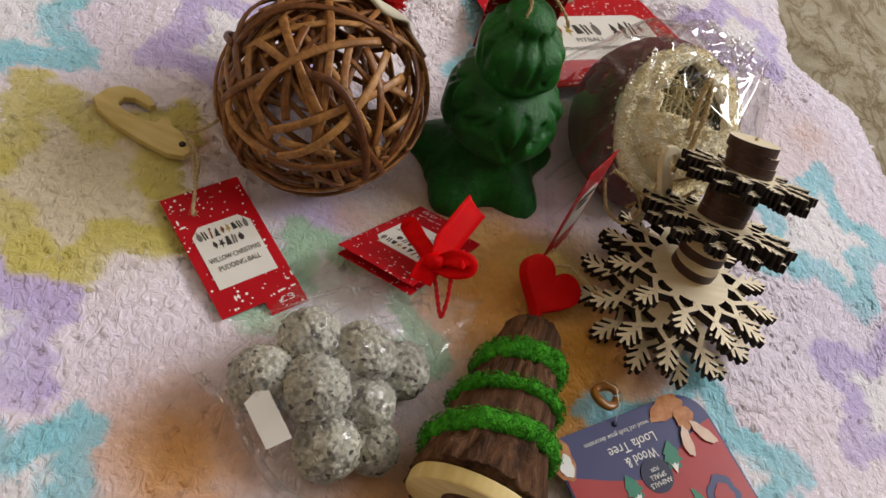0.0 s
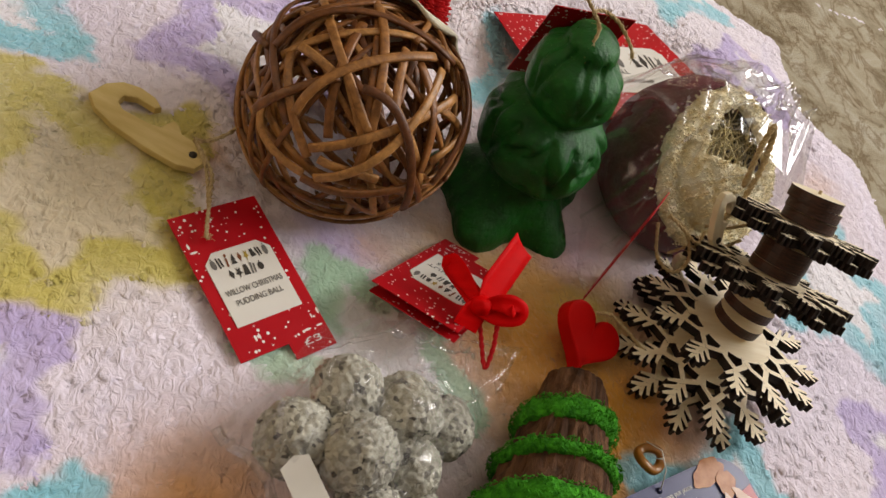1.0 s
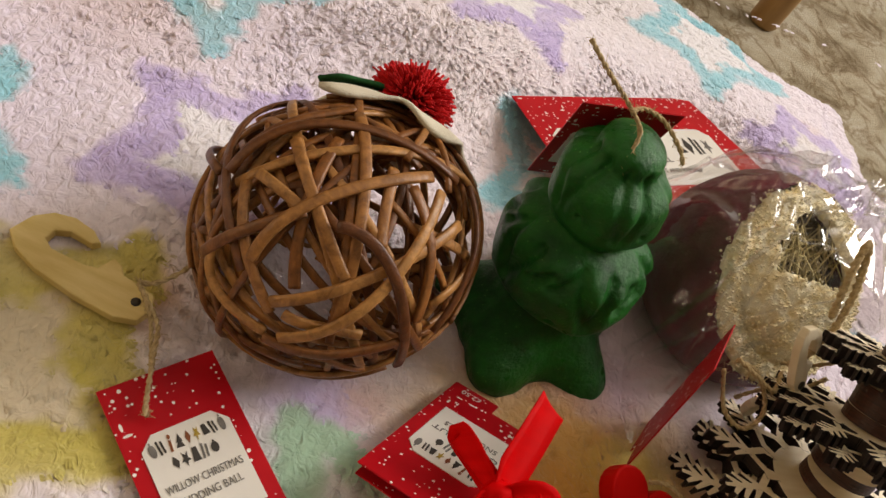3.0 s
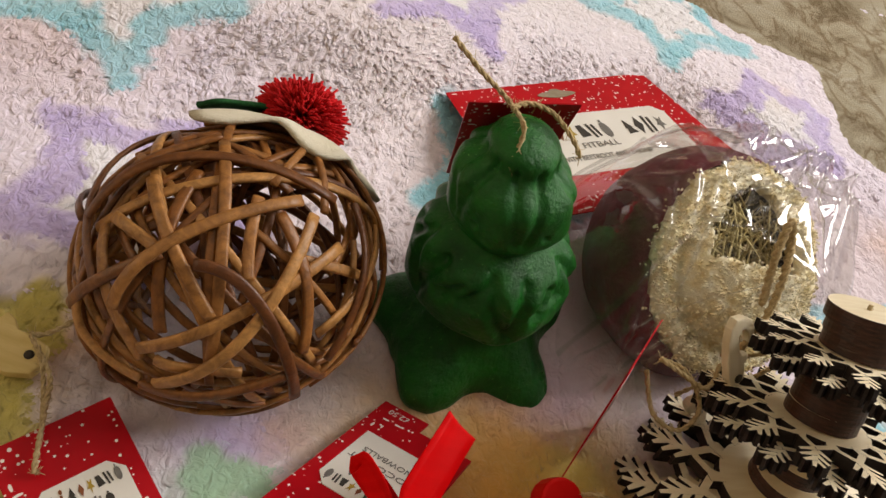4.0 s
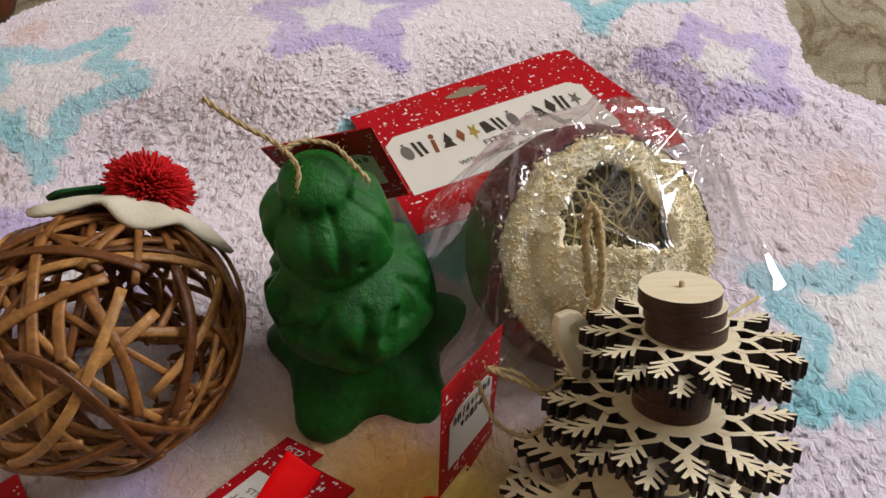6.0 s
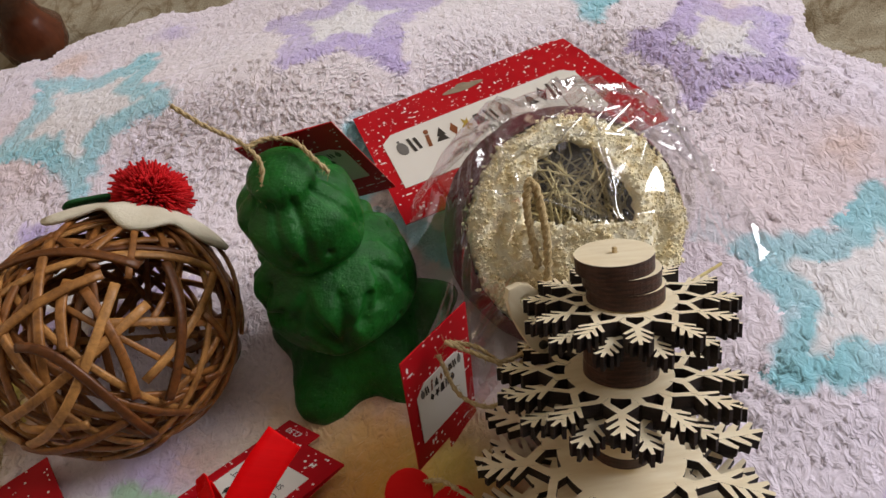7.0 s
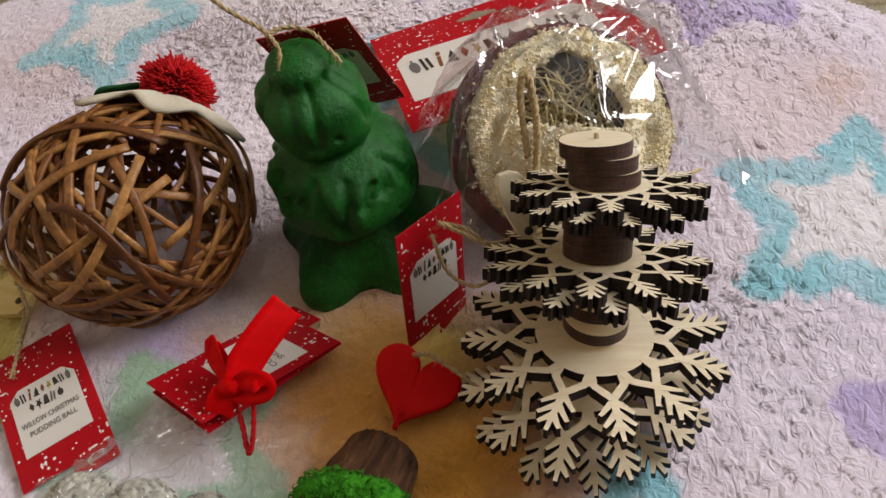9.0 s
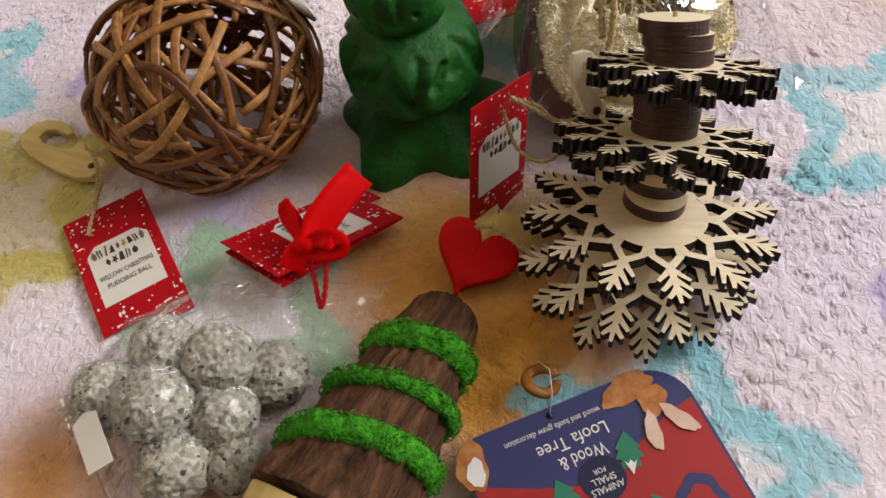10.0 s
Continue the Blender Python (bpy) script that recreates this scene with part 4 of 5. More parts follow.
heart = part("wooden_heart", prism(heart_outline(0.0178), -0.0042, 0.0042, 0.0012), RED_WOOD, m=pose(0.2640, 0.3500, 0.0060, 10, 18, -18))
tagged(heart, "red painted wooden heart lying on the blanket", "heart ornament")
twine([(0.2655, 0.3605, 0.0160), (0.272, 0.3595, 0.0185), (0.281, 0.3545, 0.0165), (0.292, 0.3480, 0.0135), (0.303, 0.346, 0.012)], "jute twine from the red heart to the snowflakes")

# ---------------------------------------------------------------- hooks and their strings


def wooden_hook(m, a, thick, label, hole=True, wood=None):
    """A flat open ring with a notch and, at one end, an eye."""
    hook = thing("wooden_hook", m, label, "hook", "wooden hooks")
    k = a / 27.5
    body = [(x * k, y * k * 1.25) for x, y in ((-27.5, 1), (-25, 8), (-20, 12), (-13, 13.5), (-5, 12.5), (-0.5, 10), (-2.5, 8.3), (-11, 8.8), (-15.5, 7), (-16, 3.5), (-12, 1.5), (0, 1.5),
                                        (4.5, 2.5), (7, 7.5), (10.5, 6.5), (13.5, 4), (20, 3.5), (26, 2.5), (28.5, -2), (26.5, -6.5), (19, -8.5), (4, -8), (-12, -6), (-22, -3))]
    end = Vector((22.5 * k, -2.2 * k))
    part("hook_body", prism(body, 0, thick, 0.0007), wood or PALE_WOOD, hook)
    if hole:
        # no hole is drilled: a dark disc on the wood stands for its shade
        bm = bmesh.new()
        bmesh.ops.create_cone(bm, cap_ends=True, segments=16, radius1=0.0017, radius2=0.0017, depth=0.0004, matrix=Matrix.Translation((*end, thick + 0.0001)))
        part("eye", bm, two_tone("eye_shade", (0.02, 0.016, 0.01), (0.05, 0.04, 0.03), 90), hook, "dark disc for the shade of the drilled string hole")
    return hook


wooden_hook(rot_to((0.95, -0.28, 0), (0.28, 0.95, 0.02), (0.0535, 0.4010, 0.0035)), 0.0275, 0.0042, "pale wooden hook lying on the yellow star of the blanket")
wooden_hook(rot_to((0.45, -0.35, -0.80), (0.80, 0.55, 0.25), (0.3065, 0.4000, 0.0600)), 0.0135, 0.0035, "small pale wooden hook tied in front of the packaged ball", True, PLY)
wooden_hook(rot_to((0.6, 0.3, -0.7), (0.6, 0.2, 0.75), (0.3060, 0.3950, 0.0300)), 0.0095, 0.0035, "small pale wooden hook hanging from jute twine", False, PLY)
twine([(0.0955, 0.4190, 0.0230), (0.0880, 0.4080, 0.0130), (0.0790, 0.4000, 0.0105), (0.0735, 0.3990, 0.0105)], "jute twine from the willow ball to a wooden hook", 0.0008)
twine([(0.0735, 0.3990, 0.0105), (0.0800, 0.3885, 0.0095), (0.0835, 0.3785, 0.0090), (0.0860, 0.3690, 0.0085)], "jute twine from a wooden hook to a red tag", 0.0007)
twine([(0.0735, 0.3985, 0.0105), (0.0835, 0.3850, 0.0095), (0.0855, 0.3735, 0.0090), (0.0880, 0.3560, 0.0085), (0.0890, 0.3525, 0.0085)], "frayed jute twine end lying on a red tag", 0.0008)
twine([(0.279, 0.392, 0.060), (0.288, 0.389, 0.057), (0.297, 0.387, 0.053), (0.305, 0.393, 0.048), (0.310, 0.401, 0.047)], "jute twine from a standing tag to the hooks")
twine([(0.276, 0.390, 0.055), (0.282, 0.380, 0.044), (0.293, 0.377, 0.040), (0.300, 0.384, 0.044), (0.291, 0.391, 0.055), (0.280, 0.393, 0.058)], "loop of jute twine through a standing tag")
twine([(0.311, 0.402, 0.050), (0.3145, 0.405, 0.066), (0.3160, 0.414, 0.082), (0.3145, 0.423, 0.094), (0.3120, 0.426, 0.099), (0.3105, 0.420, 0.091), (0.3125, 0.410, 0.074)], "knotted jute twine standing up before the packaged ball", 0.0013)
twine([(0.312, 0.406, 0.046), (0.322, 0.404, 0.052), (0.333, 0.402, 0.070), (0.336, 0.3985, 0.0925)], "jute twine tied to the snowflake tree's top disc")
twine([(0.300, 0.396, 0.030), (0.309, 0.398, 0.038), (0.322, 0.400, 0.036), (0.333, 0.404, 0.046)], "jute twine between the hooks")

# a stray stalk behind the snowflakes, and the brown ring on the blanket
stalk = part("hay_stalk", mesh_of("hay_stalk", *sweep([(0.3500, 0.4060, 0.0505), (0.3640, 0.4143, 0.0511), (0.3767, 0.4221, 0.0506)], 0.00055)), HAY)
tagged(stalk, "thin dry stalk poking out behind the snowflake stack", "stalk")
ring = [(0.2955 + 0.0058 * math.cos(t), 0.3000 + 0.0050 * math.sin(t), 0.0035 + 0.0012 * math.sin(2 * t)) for t in np.linspace(0.3, 2 * math.pi + 0.1, 30)]
tagged(part("brown_ring", mesh_of("brown_ring", *sweep(ring, 0.0021, 0.0016, 8, up=(0, 0, 1))), AMBER), "small brown open ring lying on the orange patch of blanket", "ring")

# ---------------------------------------------------------------- the packaged ball
FIT, FIT_R = Vector((0.3235, 0.4600, 0.0310)), 0.0475
FIT_AXIS = Vector((0.24, -0.64, 0.72)).normalized()
FIT_UP = (Vector((0.06, 0.8, 0.6)) - FIT_AXIS * Vector((0.06, 0.8, 0.6)).dot(FIT_AXIS)).normalized()


def packaged_ball():
    fx = FIT_UP.cross(FIT_AXIS).normalized()
    m = Matrix((fx, FIT_UP, FIT_AXIS)).transposed().to_4x4()
    m.translation = FIT
    ball = thing("vegetable_ball", m, "beetroot and parsnip coated ball stuffed with hay", "pet food")
    bm = bmesh.new()
    bmesh.ops.create_icosphere(bm, subdivisions=6, radius=FIT_R)
    for v in bm.verts:
        v.co *= (1.04 if v.co.z < 0 else 1.04 - 1.6 * v.co.z) + 0.02 * noise.noise(v.co * 40) + 0.010 * noise.noise(v.co * 160)
    bmesh.ops.delete(bm, geom=[v for v in bm.verts if v.co.z > 0.021], context="VERTS")
    part("beetroot_shell", bm, BEET, ball, "dark purple beetroot shell")

    def in_mouth(x, y):
        # a D-shaped opening in the upper half of the face
        return y > 0.0035 and math.hypot((x + 0.003) * 0.98, (y - 0.0035) * 0.72) < 0.0215 + 0.0015 * noise.noise(Vector((x, y, 0)) * 250)

    bm = bmesh.new()
    bmesh.ops.create_icosphere(bm, subdivisions=6, radius=FIT_R)
    for v in bm.verts:
        p = v.co.copy()
        # the face bulges a little below, and is flatter above
        v.co.z *= 0.80 if p.z > 0 else 1.0
        rho = math.hypot(p.x, p.y) / FIT_R
        if p.z > 0:
            v.co.z -= 0.0060 * math.exp(-((rho - 0.66) / 0.075) ** 2) * (1 if p.y < 0.006 else 0.4)
            v.co.z += 0.0030 * math.exp(-((rho - 0.86) / 0.07) ** 2)
        v.co *= 1.006 + 0.030 * noise.noise(p * 90) + 0.032 * noise.noise(p * 260)
    gone = [v for v in bm.verts if v.co.z < 0.0165 + 0.003 * noise.noise(v.co * 110) or in_mouth(v.co.x, v.co.y)]
    bmesh.ops.delete(bm, geom=gone, context="VERTS")
    random.seed(14)
    bits = []
    spots = [v.co.copy() for v in bm.verts]
    for i in range(5200):
        c, k = random.choice(spots) + Vector((random.gauss(0, 1), random.gauss(0, 1), random.gauss(0, 1))) * 0.0007, random.uniform(0.0005, 0.0011)
        six = [c + Vector([random.uniform(0.6, 1.1) * k * q for q in d]) for d in ((1, 0, 0), (-1, 0, 0), (0, 1, 0), (0, -1, 0), (0, 0, 1), (0, 0, -1))]
        bits.append((six, [(0, 2, 4), (2, 1, 4), (1, 3, 4), (3, 0, 4), (2, 0, 5), (1, 2, 5), (3, 1, 5), (0, 3, 5)]))
    face = part("crumb_face", bm, CRUMB, ball, "golden parsnip crumb face with an arched opening")
    face.modifiers.new("thick", "SOLIDIFY").thickness = 0.0045
    tagged(part("crumb", mesh_of("crumb", *join(bits), False), CRUMB, face), kind="stuff")
    # the hollow and its hay; the core's dark colour stands in for shade
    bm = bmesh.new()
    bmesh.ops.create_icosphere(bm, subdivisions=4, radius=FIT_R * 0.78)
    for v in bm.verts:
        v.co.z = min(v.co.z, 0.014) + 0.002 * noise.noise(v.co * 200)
    part("hay_core", bm, DARK_HAY, ball, "hay filling darkened in colour for the shade inside")
    random.seed(9)
    pieces = []
    for i in range(170):
        c = Vector((random.uniform(-0.020, 0.020), random.uniform(0.0, 0.026), random.uniform(0.013, 0.0245)))
        d = Vector((random.gauss(0.3, 1), random.gauss(-0.7, 1), random.gauss(0, 0.22))).normalized()
        k = random.uniform(0.005, 0.012)
        e = Vector((random.gauss(0, 1), random.gauss(0, 1), random.gauss(0, 0.5))) * 0.0016
        pieces.append(sweep([c - d * k, c + e, c + d * k], random.uniform(0.0003, 0.0006), 0.0002, 4))
    tagged(part("hay", mesh_of("hay", *join(pieces)), HAY, ball, "loose dry hay stalks"), kind="stuff")


packaged_ball()


def film_sheet(name, corners, tops, label, ruck, low, seed, n=84, parent_label="plastic bag", slack=0.0):
    """A film laid over balls: a four-cornered sheet, lifted over each, with creases. tops: middle, radius."""
    rnd = np.random.default_rng(seed)
    a, b, c, d = (np.array(p) for p in corners)
    u, v = np.meshgrid(np.linspace(0, 1, n), np.linspace(0, 1, n), indexing="ij")
    x = (a[0] * (1 - u) + b[0] * u) * (1 - v) + (d[0] * (1 - u) + c[0] * u) * v
    y = (a[1] * (1 - u) + b[1] * u) * (1 - v) + (d[1] * (1 - u) + c[1] * u) * v
    rim = np.minimum(np.minimum(u, 1 - u), np.minimum(v, 1 - v))
    x = x + 0.004 * value_noise(x, y, 0.02, seed + 3) * (1 - smooth(0, 0.15, rim))
    y = y + 0.004 * value_noise(x, y, 0.02, seed + 4) * (1 - smooth(0, 0.15, rim))
    g = ground(x, y)
    z = g + low + slack * smooth(0.0, 0.3, rim)
    for (cx, cy, cz), r in tops:
        dist = np.hypot(x - cx, y - cy)
        reach = r * 1.75
        cap = np.where(dist < r, cz + np.sqrt(np.maximum(r * r - dist * dist, 0)), 0)
        skirt = cz + r * 0.25 - (dist - r * 0.97) * 1.7
        lift = np.where(dist < r * 0.97, np.maximum(cap, cz + r * 0.25), skirt)
        z = np.maximum(z, np.where(dist < reach, lift, -1))
    for k in range(14):
        zz = z.copy()
        zz[1:-1, 1:-1] = (z[1:-1, 1:-1] * 2 + z[:-2, 1:-1] + z[2:, 1:-1] + z[1:-1, :-2] + z[1:-1, 2:]) / 6
        z = np.maximum(zz, z - 0.00005)
    crease = np.zeros_like(z)
    for k in range(34):
        th, off, w = rnd.uniform(0, math.pi), rnd.uniform(-0.5, 0.5), rnd.uniform(0.010, 0.035)
        q = (u - 0.5) * math.cos(th) + (v - 0.5) * math.sin(th) - off
        s = -(u - 0.5) * math.sin(th) + (v - 0.5) * math.cos(th) - rnd.uniform(-0.4, 0.4)
        crease += np.maximum(0, 1 - np.abs(q) / w) * np.exp(-(s / 0.22) ** 2)
    z = z + ruck * (1.2 * crease + 0.6 * value_noise(x, y, 0.022, seed + 9) + 0.12 * value_noise(x, y, 0.009, seed + 10)) + 0.0015
    idx = np.arange(n * n).reshape(n, n)
    f = np.stack([idx[:-1, :-1], idx[1:, :-1], idx[1:, 1:], idx[:-1, 1:]], -1).reshape(-1, 4)
    me = mesh_of(name, np.stack([x, y, z], -1).reshape(-1, 3).tolist(), [tuple(q) for q in f.tolist()])
    bag = thing(name, pose(0, 0, 0), label, parent_label)
    part("film", me, FILM, bag).visible_shadow = False
    # the welded seam along the first edge
    pts = [Vector((x[i, 0], y[i, 0], z[i, 0] + 0.0006)) for i in range(n)]
    part("seam", mesh_of("seam", *sweep(pts, 0.0022, 0.0003, 6, up=(0, 0, 1))), FILM, bag, "welded seam").visible_shadow = False
    return bag


film_sheet("clear_bag", ((0.254, 0.486), (0.384, 0.560), (0.412, 0.452), (0.268, 0.384)), [((0.3235, 0.4600, 0.0310), 0.0570)],
           "clear crinkled plastic bag round the packaged ball", 0.0046, 0.004, 3, 140, slack=0.024)

# ---------------------------------------------------------------- the bag of treat balls
TREATS = [(0.1345, 0.2740), (0.1510, 0.2945), (0.1740, 0.2920), (0.1925, 0.2925), (0.1560, 0.2710), (0.1780, 0.2730), (0.1650, 0.2520), (0.1845, 0.2570)]


def treat_mesh(r, seed):
    bm = bmesh.new()
    bmesh.ops.create_icosphere(bm, subdivisions=5, radius=r)
    o = Vector((seed * 3.1, seed * 1.7, 0))
    for v in bm.verts:
        p = v.co.normalized()
        near = noise.voronoi(p * 8.5 + o)[0]
        chip = min(1.0, (near[1] - near[0]) * 4.0)      # flakes with deep gaps between them
        v.co *= 0.955 + 0.06 * noise.noise(p * 2.2 + o) + 0.05 * noise.noise(p * 8 + o) + 0.03 * noise.noise(p * 21 + o) + 0.10 * chip
    return bm


tops = []
for i, (x, y) in enumerate(TREATS):
    r = (0.0138, 0.0135, 0.0140, 0.0128, 0.0142, 0.0130, 0.0136, 0.0115)[i]
    z = gz(x, y) + r - 0.001 + (0.004 if i in (2, 4) else 0)
    ob = part("treat_ball", treat_mesh(r, i), TREAT, m=pose(x, y, z, 40 * i, 25 * i, 70 * i))
    tagged(ob, "rough grey-white oat ball flecked with dark chips inside a clear bag", "pet treat", "treat balls in the bag")
    tops.append(((x, y, z), r + 0.0008))
slip = part("paper_slip", prism([(-0.0052, -0.0104), (0.0052, -0.0112), (0.0054, 0.0096), (0.0008, 0.0116), (-0.0050, 0.0096)], 0, 0.0004), WHITE_CARD,
            m=rot_to((0.78, 0.55, 0.25), (-0.60, 0.78, 0.08), (0.1392, 0.2545, 0.0280)))
tagged(slip, "blank white paper slip inside the treat bag", "label")
film_sheet("clear_bag", ((0.106, 0.274), (0.160, 0.226), (0.232, 0.338), (0.158, 0.347)), tops, "clear crinkled plastic bag holding pale treat balls", 0.0044, 0.008, 8, 130, slack=0.017)

# the satin bow and the red loop at the bag's neck


def ribbon_strip(points, width, name, parent, twist=0.0, narrow=True):
    pts = [Vector(p) for p in points]
    fine = []
    for i in range(len(pts) - 1):
        p0, p1, p2, p3 = pts[max(i - 1, 0)], pts[i], pts[i + 1], pts[min(i + 2, len(pts) - 1)]
        for k in range(8):
            t = k / 8
            fine.append(0.5 * (2 * p1 + (p2 - p0) * t + (2 * p0 - 5 * p1 + 4 * p2 - p3) * t * t + (3 * p1 - 3 * p2 + p3 - p0) * t ** 3))
    fine.append(pts[-1])
    verts, faces = [], []
    n = len(fine)
    for i, p in enumerate(fine):
        d = (fine[min(i + 1, n - 1)] - fine[max(i - 1, 0)]).normalized()
        side = d.cross(Vector((math.sin(twist), -0.5, 0.85))).normalized()
        s = i / (n - 1)
        w = width * (min(1, 0.35 + 2.2 * s) if narrow else 1)
        for k in range(5):
            q = k / 2 - 1
            verts.append(p + side * q * w + side.cross(d) * (0.0012 * q * q))
    for i in range(n - 1):
        for k in range(4):
            faces.append((5 * i + k, 5 * i + k + 1, 5 * i + k + 6, 5 * i + k + 5))
    ob = part(name, mesh_of(name, verts, faces), RIBBON, parent)
    ob.modifiers.new("thick", "SOLIDIFY").thickness = 0.0005
    return ob


def satin_bow():
    bow = thing("satin_bow", pose(0, 0, 0), "bright red satin ribbon bow tied over a tag", "bow")
    k = Vector((0.2000, 0.3400, 0.0290))
    ribbon_strip([k, (0.2045, 0.3490, 0.0320), (0.2105, 0.3600, 0.0345), (0.2172, 0.3720, 0.0350)], 0.0068, "ribbon_tail", bow, 0.3)
    ribbon_strip([k, (0.1935, 0.3480, 0.0300), (0.1872, 0.3575, 0.0285), (0.1880, 0.3570, 0.0268), (0.1945, 0.3490, 0.0268), k], 0.0040, "ribbon_loop", bow, -0.4)
    ribbon_strip([k, (0.2070, 0.3400, 0.0345), (0.2140, 0.3385, 0.0350), (0.2142, 0.3370, 0.0328), (0.2075, 0.3370, 0.0300), k], 0.0044, "ribbon_loop", bow, 0.2)
    ribbon_strip([k, (0.1965, 0.3350, 0.0270), (0.1950, 0.3310, 0.0240)], 0.0055, "ribbon_tail", bow, 0.1)
    bm = bmesh.new()
    bmesh.ops.create_icosphere(bm, subdivisions=3, radius=0.0045)
    for v in bm.verts:
        v.co.x *= 1.2
        v.co *= 1 + 0.15 * noise.noise(v.co * 400)
        v.co += k
    part("knot", bm, RIBBON, bow)


satin_bow()
twine([(0.2010, 0.3370, 0.0260), (0.2045, 0.3270, 0.0210), (0.2076, 0.3185, 0.0174), (0.2092, 0.3250, 0.0215), (0.2090, 0.3340, 0.0265)], "dark red cord loop at the bag's neck", 0.0009, POM)

# ---------------------------------------------------------------- the wood and loofah tree


def loofah_tree():
    top, foot = Vector((0.2575, 0.3262, 0.0065)), Vector((0.2262, 0.2368, 0.0185))
    axis = (foot - top)
    m = rot_to(Vector((axis.y, -axis.x, 0)).normalized(), axis.normalized().cross(Vector((axis.y, -axis.x, 0))), top)
    length = axis.length
    z = axis.normalized()
    x = Vector((z.y, -z.x, 0)).normalized()
    y = z.cross(x)
    m = Matrix((x, y, z)).transposed().to_4x4()
    m.translation = top
    tree = thing("loofah_tree", m, "bark-covered wooden tree wrapped with green loofah bands lying on its side", "pet toy")

    def reach(s):
        return 0.0132 + 0.0162 * s

    bm = bmesh.new()
    rings, seg = 110, 120
    rows = []
    for j in range(rings + 1):
        s = j / rings
        row = []
        for i in range(seg):
            a = 2 * math.pi * i / seg
            p = Vector((math.cos(a), math.sin(a), 0))
            plate_edge = 0.11 * abs(noise.noise(Vector((p.x * 3.5, p.y * 3.5, s * 5)))) + 0.07 * noise.noise(Vector((p.x * 9, p.y * 9, s * 5))) + 0.05 * noise.noise(Vector((p.x * 22, p.y * 22, s * 9)))
            r = reach(s) * (0.97 + plate_edge) * (1 - 0.10 * max(0, (0.03 - s) / 0.03))
            row.append(bm.verts.new((r * p.x, r * p.y, s * length)))
        rows.append(row)
    for a, b in zip(rows, rows[1:]):
        for i in range(seg):
            bm.faces.new((a[i], a[(i + 1) % seg], b[(i + 1) % seg], b[i]))
    bm.faces.new(rows[0][::-1])
    bm.faces.new(rows[-1])
    part("bark_trunk", bm, BARK, tree, "dark ridged bark trunk")
    # three bands, each of matted fibre, sitting askew
    random.seed(31)
    for s0, wide, skew in ((0.275, 0.0056, 0.004), (0.505, 0.0034, 0.005), (0.745, 0.0052, 0.006)):
        verts, faces = [], []
        n, k = 96, 12
        for i in range(n):
            a = 2 * math.pi * i / n
            zc = s0 * length + skew * math.cos(a)
            rr = reach(zc / length)
            for q in range(k):
                t = 2 * math.pi * q / k
                dz, dr = wide * math.cos(t), 0.0030 * math.sin(t)
                v = Vector(((rr + 0.0006 + dr) * math.cos(a), (rr + 0.0006 + dr) * math.sin(a), zc + dz))
                w = 0.0013 * noise.noise(v * 330) + 0.0012 * noise.noise(v * 120)
                v += Vector((math.cos(a), math.sin(a), 0.4 * math.cos(t))) * w
                verts.append(v)
        for i in range(n):
            for q in range(k):
                i2, q2 = (i + 1) % n, (q + 1) % k
                faces.append((i * k + q, i2 * k + q, i2 * k + q2, i * k + q2))
        band = part("loofah_band", mesh_of("loofah_band", verts, faces), LOOFAH, tree, "bright green loofah band")
        pieces = []
        for i in range(520):
            a, t = random.uniform(0, 2 * math.pi), random.uniform(-0.2, math.pi + 0.2)
            zc = s0 * length + skew * math.cos(a)
            rr = reach(zc / length) + 0.0016
            c = Vector(((rr + 0.0030 * math.sin(t)) * math.cos(a), (rr + 0.0030 * math.sin(t)) * math.sin(a), zc + wide * math.cos(t)))
            d = Vector((random.gauss(0, 1), random.gauss(0, 1), random.gauss(0, 1))).normalized() * random.uniform(0.0007, 0.0018)
            out = Vector((math.cos(a), math.sin(a), 0)) * 0.0007
            pieces.append(sweep([c - d, c + out, c + d], 0.00022, n=3))
        tagged(part("loofah_fibre", mesh_of("loofah_fibre", *join(pieces)), LOOFAH, band), kind="stuff")
    # the sawn foot, cut at a slant; its bored hollow is a disc coloured dark for shade
    out = [((reach(1) - 0.001) * math.cos(2 * math.pi * i / 48) * 1.0, (reach(1) - 0.001) * math.sin(2 * math.pi * i / 48) * 0.97) for i in range(48)]
    slant = Matrix.Translation((0, 0, length + 0.0015)) @ pose(0, 0, 0, -10, 0, 0)
    part("sawn_face", prism(out, -0.0035, 0.0035, 0.001), PALE_WOOD, tree, "pale sawn wood slice", slant)
    hole = [(0.0135 * math.cos(2 * math.pi * i / 36), 0.0135 * math.sin(2 * math.pi * i / 36) - 0.005) for i in range(36)]
    part("hollow", prism(hole, 0.0036, 0.0042, 0.0), BARK, tree, "dark disc standing in for the shaded bored hollow", slant)
    bm = bmesh.new()
    bmesh.ops.create_icosphere(bm, subdivisions=3, radius=0.003)
    part("knot_patch", bm, GOLD_INK, tree, "ochre knot in the bark", pose(0.004, 0.0255, 0.078))


loofah_tree()


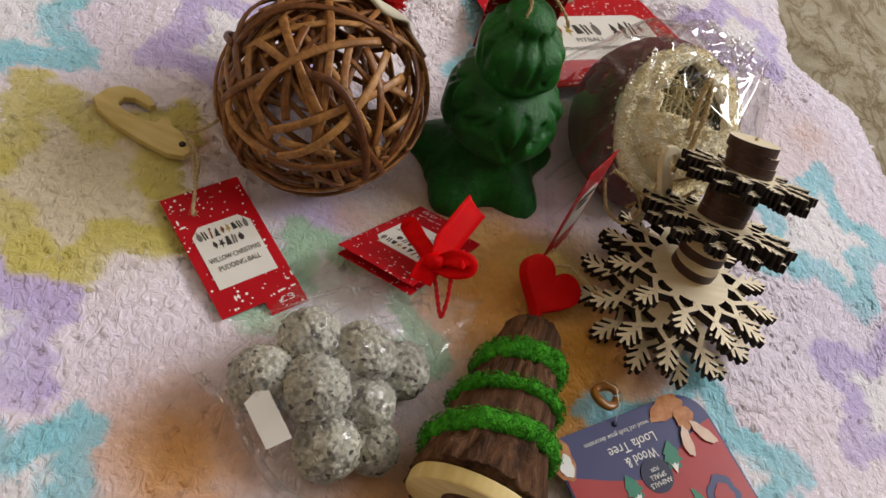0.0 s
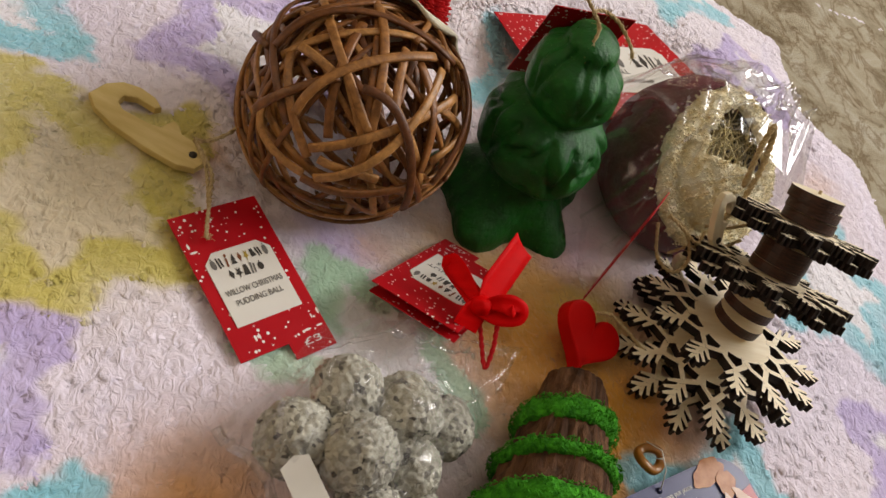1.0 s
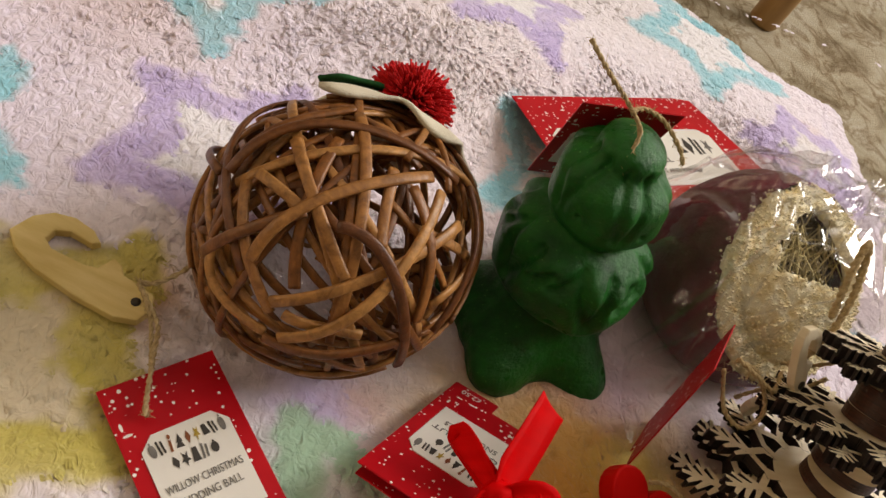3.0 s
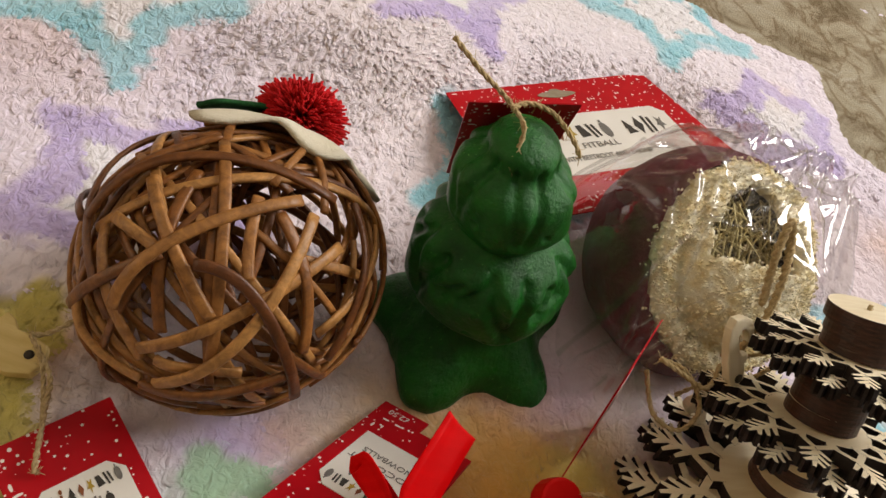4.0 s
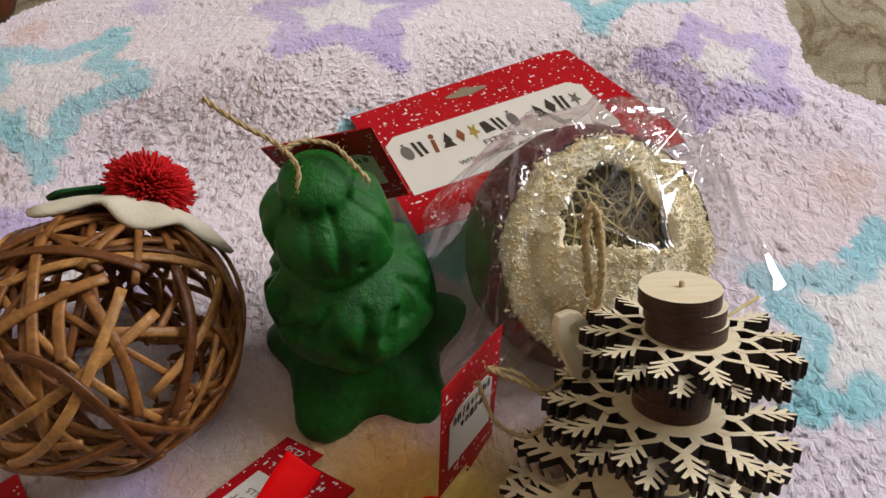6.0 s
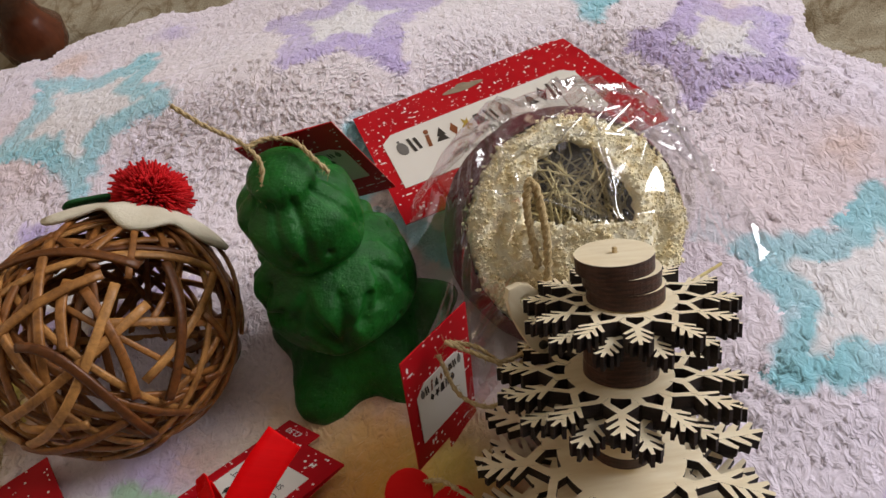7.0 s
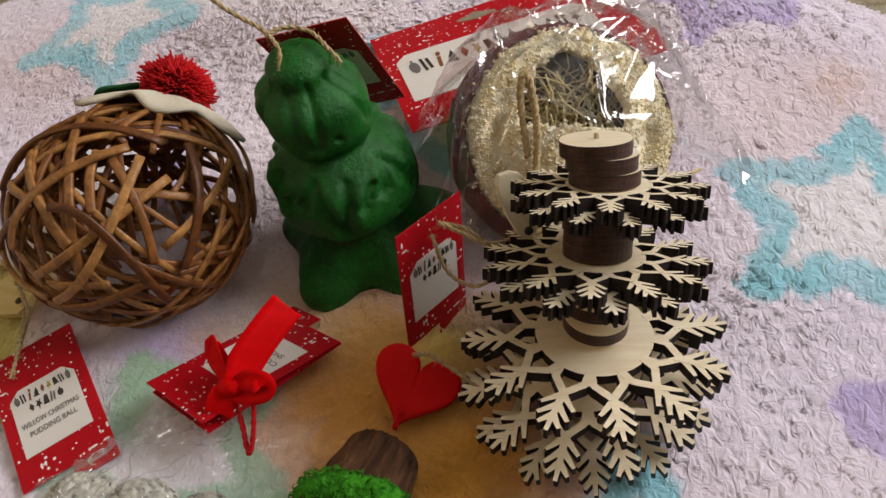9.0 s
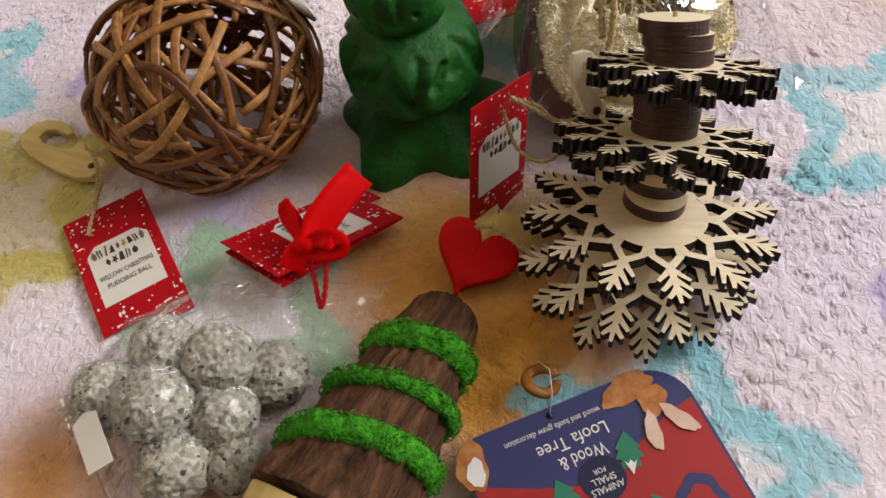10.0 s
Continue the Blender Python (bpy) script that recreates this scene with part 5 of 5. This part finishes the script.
def gnaw_card():
    # the printed side faces up; its lettering is read from the far side
    m = rot_to((-0.886, -0.463, 0.0), (0.463, -0.886, 0.02), (0.3045, 0.2930, 0.0020)) @ Matrix.Diagonal((0.92, 0.92, 1, 1))
    card = thing("product_card", m, "glossy navy and red printed card with rounded corners", "packaging card")
    w, h, r = 0.0485, 0.100, 0.016
    out = []
    for cx, cy, a0 in ((w - r, h - r, 0), (-w + r, h - r, 90), (-w + 0.018, 0.018, 180), (w - 0.010, 0.010, 270)):
        rr = r if cy > 0.05 else (0.018 if cx < 0 else 0.010)
        for i in range(9):
            t = radians(a0 + 90 * i / 8)
            out.append((cx + rr * math.cos(t), cy + rr * math.sin(t)))
    part("card", prism(out, -0.0006, 0.0), NAVY, card)
    red = [(-w + 0.0015, 0.0185), (-0.036, 0.0205), (-0.020, 0.0270), (-0.007, 0.0325), (0.010, 0.0335), (0.025, 0.0285), (0.040, 0.0220), (w - 0.001, 0.0190), (w - 0.001, 0.085), (w - 0.016, h - 0.001), (-w + 0.016, h - 0.001), (-w + 0.001, 0.085)]
    part("red_print", prism(red, 0.0001, 0.0003), CARD_RED, card, "red printed lower field")
    letters(card, "Natural wood and loofa gnaw decoration", 0.004, 0.0085, 0.0002, 0.0036, 0.052, WHITE_INK)
    letters(card, "Wood &", 0.003, 0.0235, 0.0002, 0.0078, 0.020, WHITE_INK)
    letters(card, "Loofa Tree", 0.004, 0.0160, 0.0002, 0.0078, 0.030, WHITE_INK)
    disc = [(0.009 * math.cos(2 * math.pi * i / 32), 0.0345 + 0.009 * math.sin(2 * math.pi * i / 32)) for i in range(32)]
    part("badge", prism(disc, 0.0004, 0.0006), DEEP_NAVY, card, "round navy badge")
    for i, t in enumerate(("FOR", "SMALL", "ANIMALS")):
        letters(card, t, 0, 0.0385 - 0.0036 * (2 - i) + 0.0, 0.0008, 0.0038 if i else 0.0028, (0.005, 0.010, 0.0135)[i], WHITE_INK)
    for cx, cy, k, turn in ((-0.0140, 0.0275, 1.10, 14), (0.0165, 0.0345, 1.0, -6)):
        o = [(-4.6, 0), (0, -6.4), (4.6, 0), (3.2, 0.3), (5.2, 3.6), (2.9, 3.9), (3.6, 7.0), (-3.6, 7.0), (-2.9, 3.9), (-5.2, 3.6), (-3.2, 0.3)]
        c, s = math.cos(radians(turn)), math.sin(radians(turn))
        part("printed_tree", prism([(cx + (x * c + y * s) * 0.001 * k, cy + (-x * s + y * c) * 0.001 * k) for x, y in o], 0.0004, 0.0006), GREEN_INK, card, "printed green tree")
        o = [(-2.2, 4.6), (-1.1, 5.6), (0, 4.4), (1.1, 5.6), (2.2, 4.6), (0, 9.6)]
        part("printed_snow", prism([(cx + (x * c + y * s) * 0.001 * k, cy + (-x * s + y * c) * 0.001 * k) for x, y in o], 0.0007, 0.0009), WHITE_INK, card, "printed white tip")

    def blot(cx, cy, rx, ry, turn, ink, z, name):
        c, s = math.cos(radians(turn)), math.sin(radians(turn))
        o = []
        for i in range(28):
            t = 2 * math.pi * i / 28
            k = 1 + 0.09 * math.sin(3 * t + 1) + 0.06 * math.sin(7 * t)
            x, y = rx * k * math.cos(t), ry * k * math.sin(t)
            o.append((cx + x * c - y * s, cy + x * s + y * c))
        part(name, prism(o, z, z + 0.0002), ink, card)

    # printed pictures as plain patches
    blot(-0.0255, 0.0055, 0.0118, 0.0062, 10, FUR_INK, 0.0004, "printed_patch")
    blot(-0.0325, 0.0135, 0.0068, 0.0058, 60, FUR_INK, 0.0007, "printed_patch")
    blot(-0.0265, 0.0255, 0.0030, 0.0080, -12, PINK_INK, 0.0010, "printed_patch")
    blot(-0.0385, 0.0245, 0.0032, 0.0086, 30, PINK_INK, 0.0010, "printed_patch")
    blot(0.0450, 0.0110, 0.0062, 0.0105, -12, FUR_INK, 0.0004, "printed_patch")
    blot(0.0445, 0.0140, 0.0036, 0.0058, -12, WHITE_INK, 0.0007, "printed_patch")
    blot(-0.0300, 0.0560, 0.0100, 0.0100, 0, NAVY, 0.0004, "printed_patch")
    blot(-0.0300, 0.0560, 0.0058, 0.0058, 0, CARD_RED, 0.0007, "printed_patch")
    blot(-0.0170, 0.0560, 0.0026, 0.0090, 20, GREEN_INK, 0.0004, "printed_patch")
    blot(-0.0080, 0.0600, 0.0018, 0.0090, -14, PINK_INK, 0.0004, "printed_patch")
    # the card is not pierced: a darker disc gives the hole's shade by colour
    bm = bmesh.new()
    bmesh.ops.create_cone(bm, cap_ends=True, segments=14, radius1=0.0016, radius2=0.0016, depth=0.0003, matrix=Matrix.Translation((0.0080, 0.0035, 0.0003)))
    part("punched_hole", bm, DEEP_NAVY, card, "dark disc for the shaded punched string hole")
    nylon = part("nylon_loop", mesh_of("nylon_loop", *sweep([(0.008, 0.0035, 0.001), (0.004, -0.003, 0.006), (0.001, -0.012, 0.007), (0.003, -0.019, 0.003)], 0.00025)), WHITE_INK, card, "thin clear nylon loop")


gnaw_card()
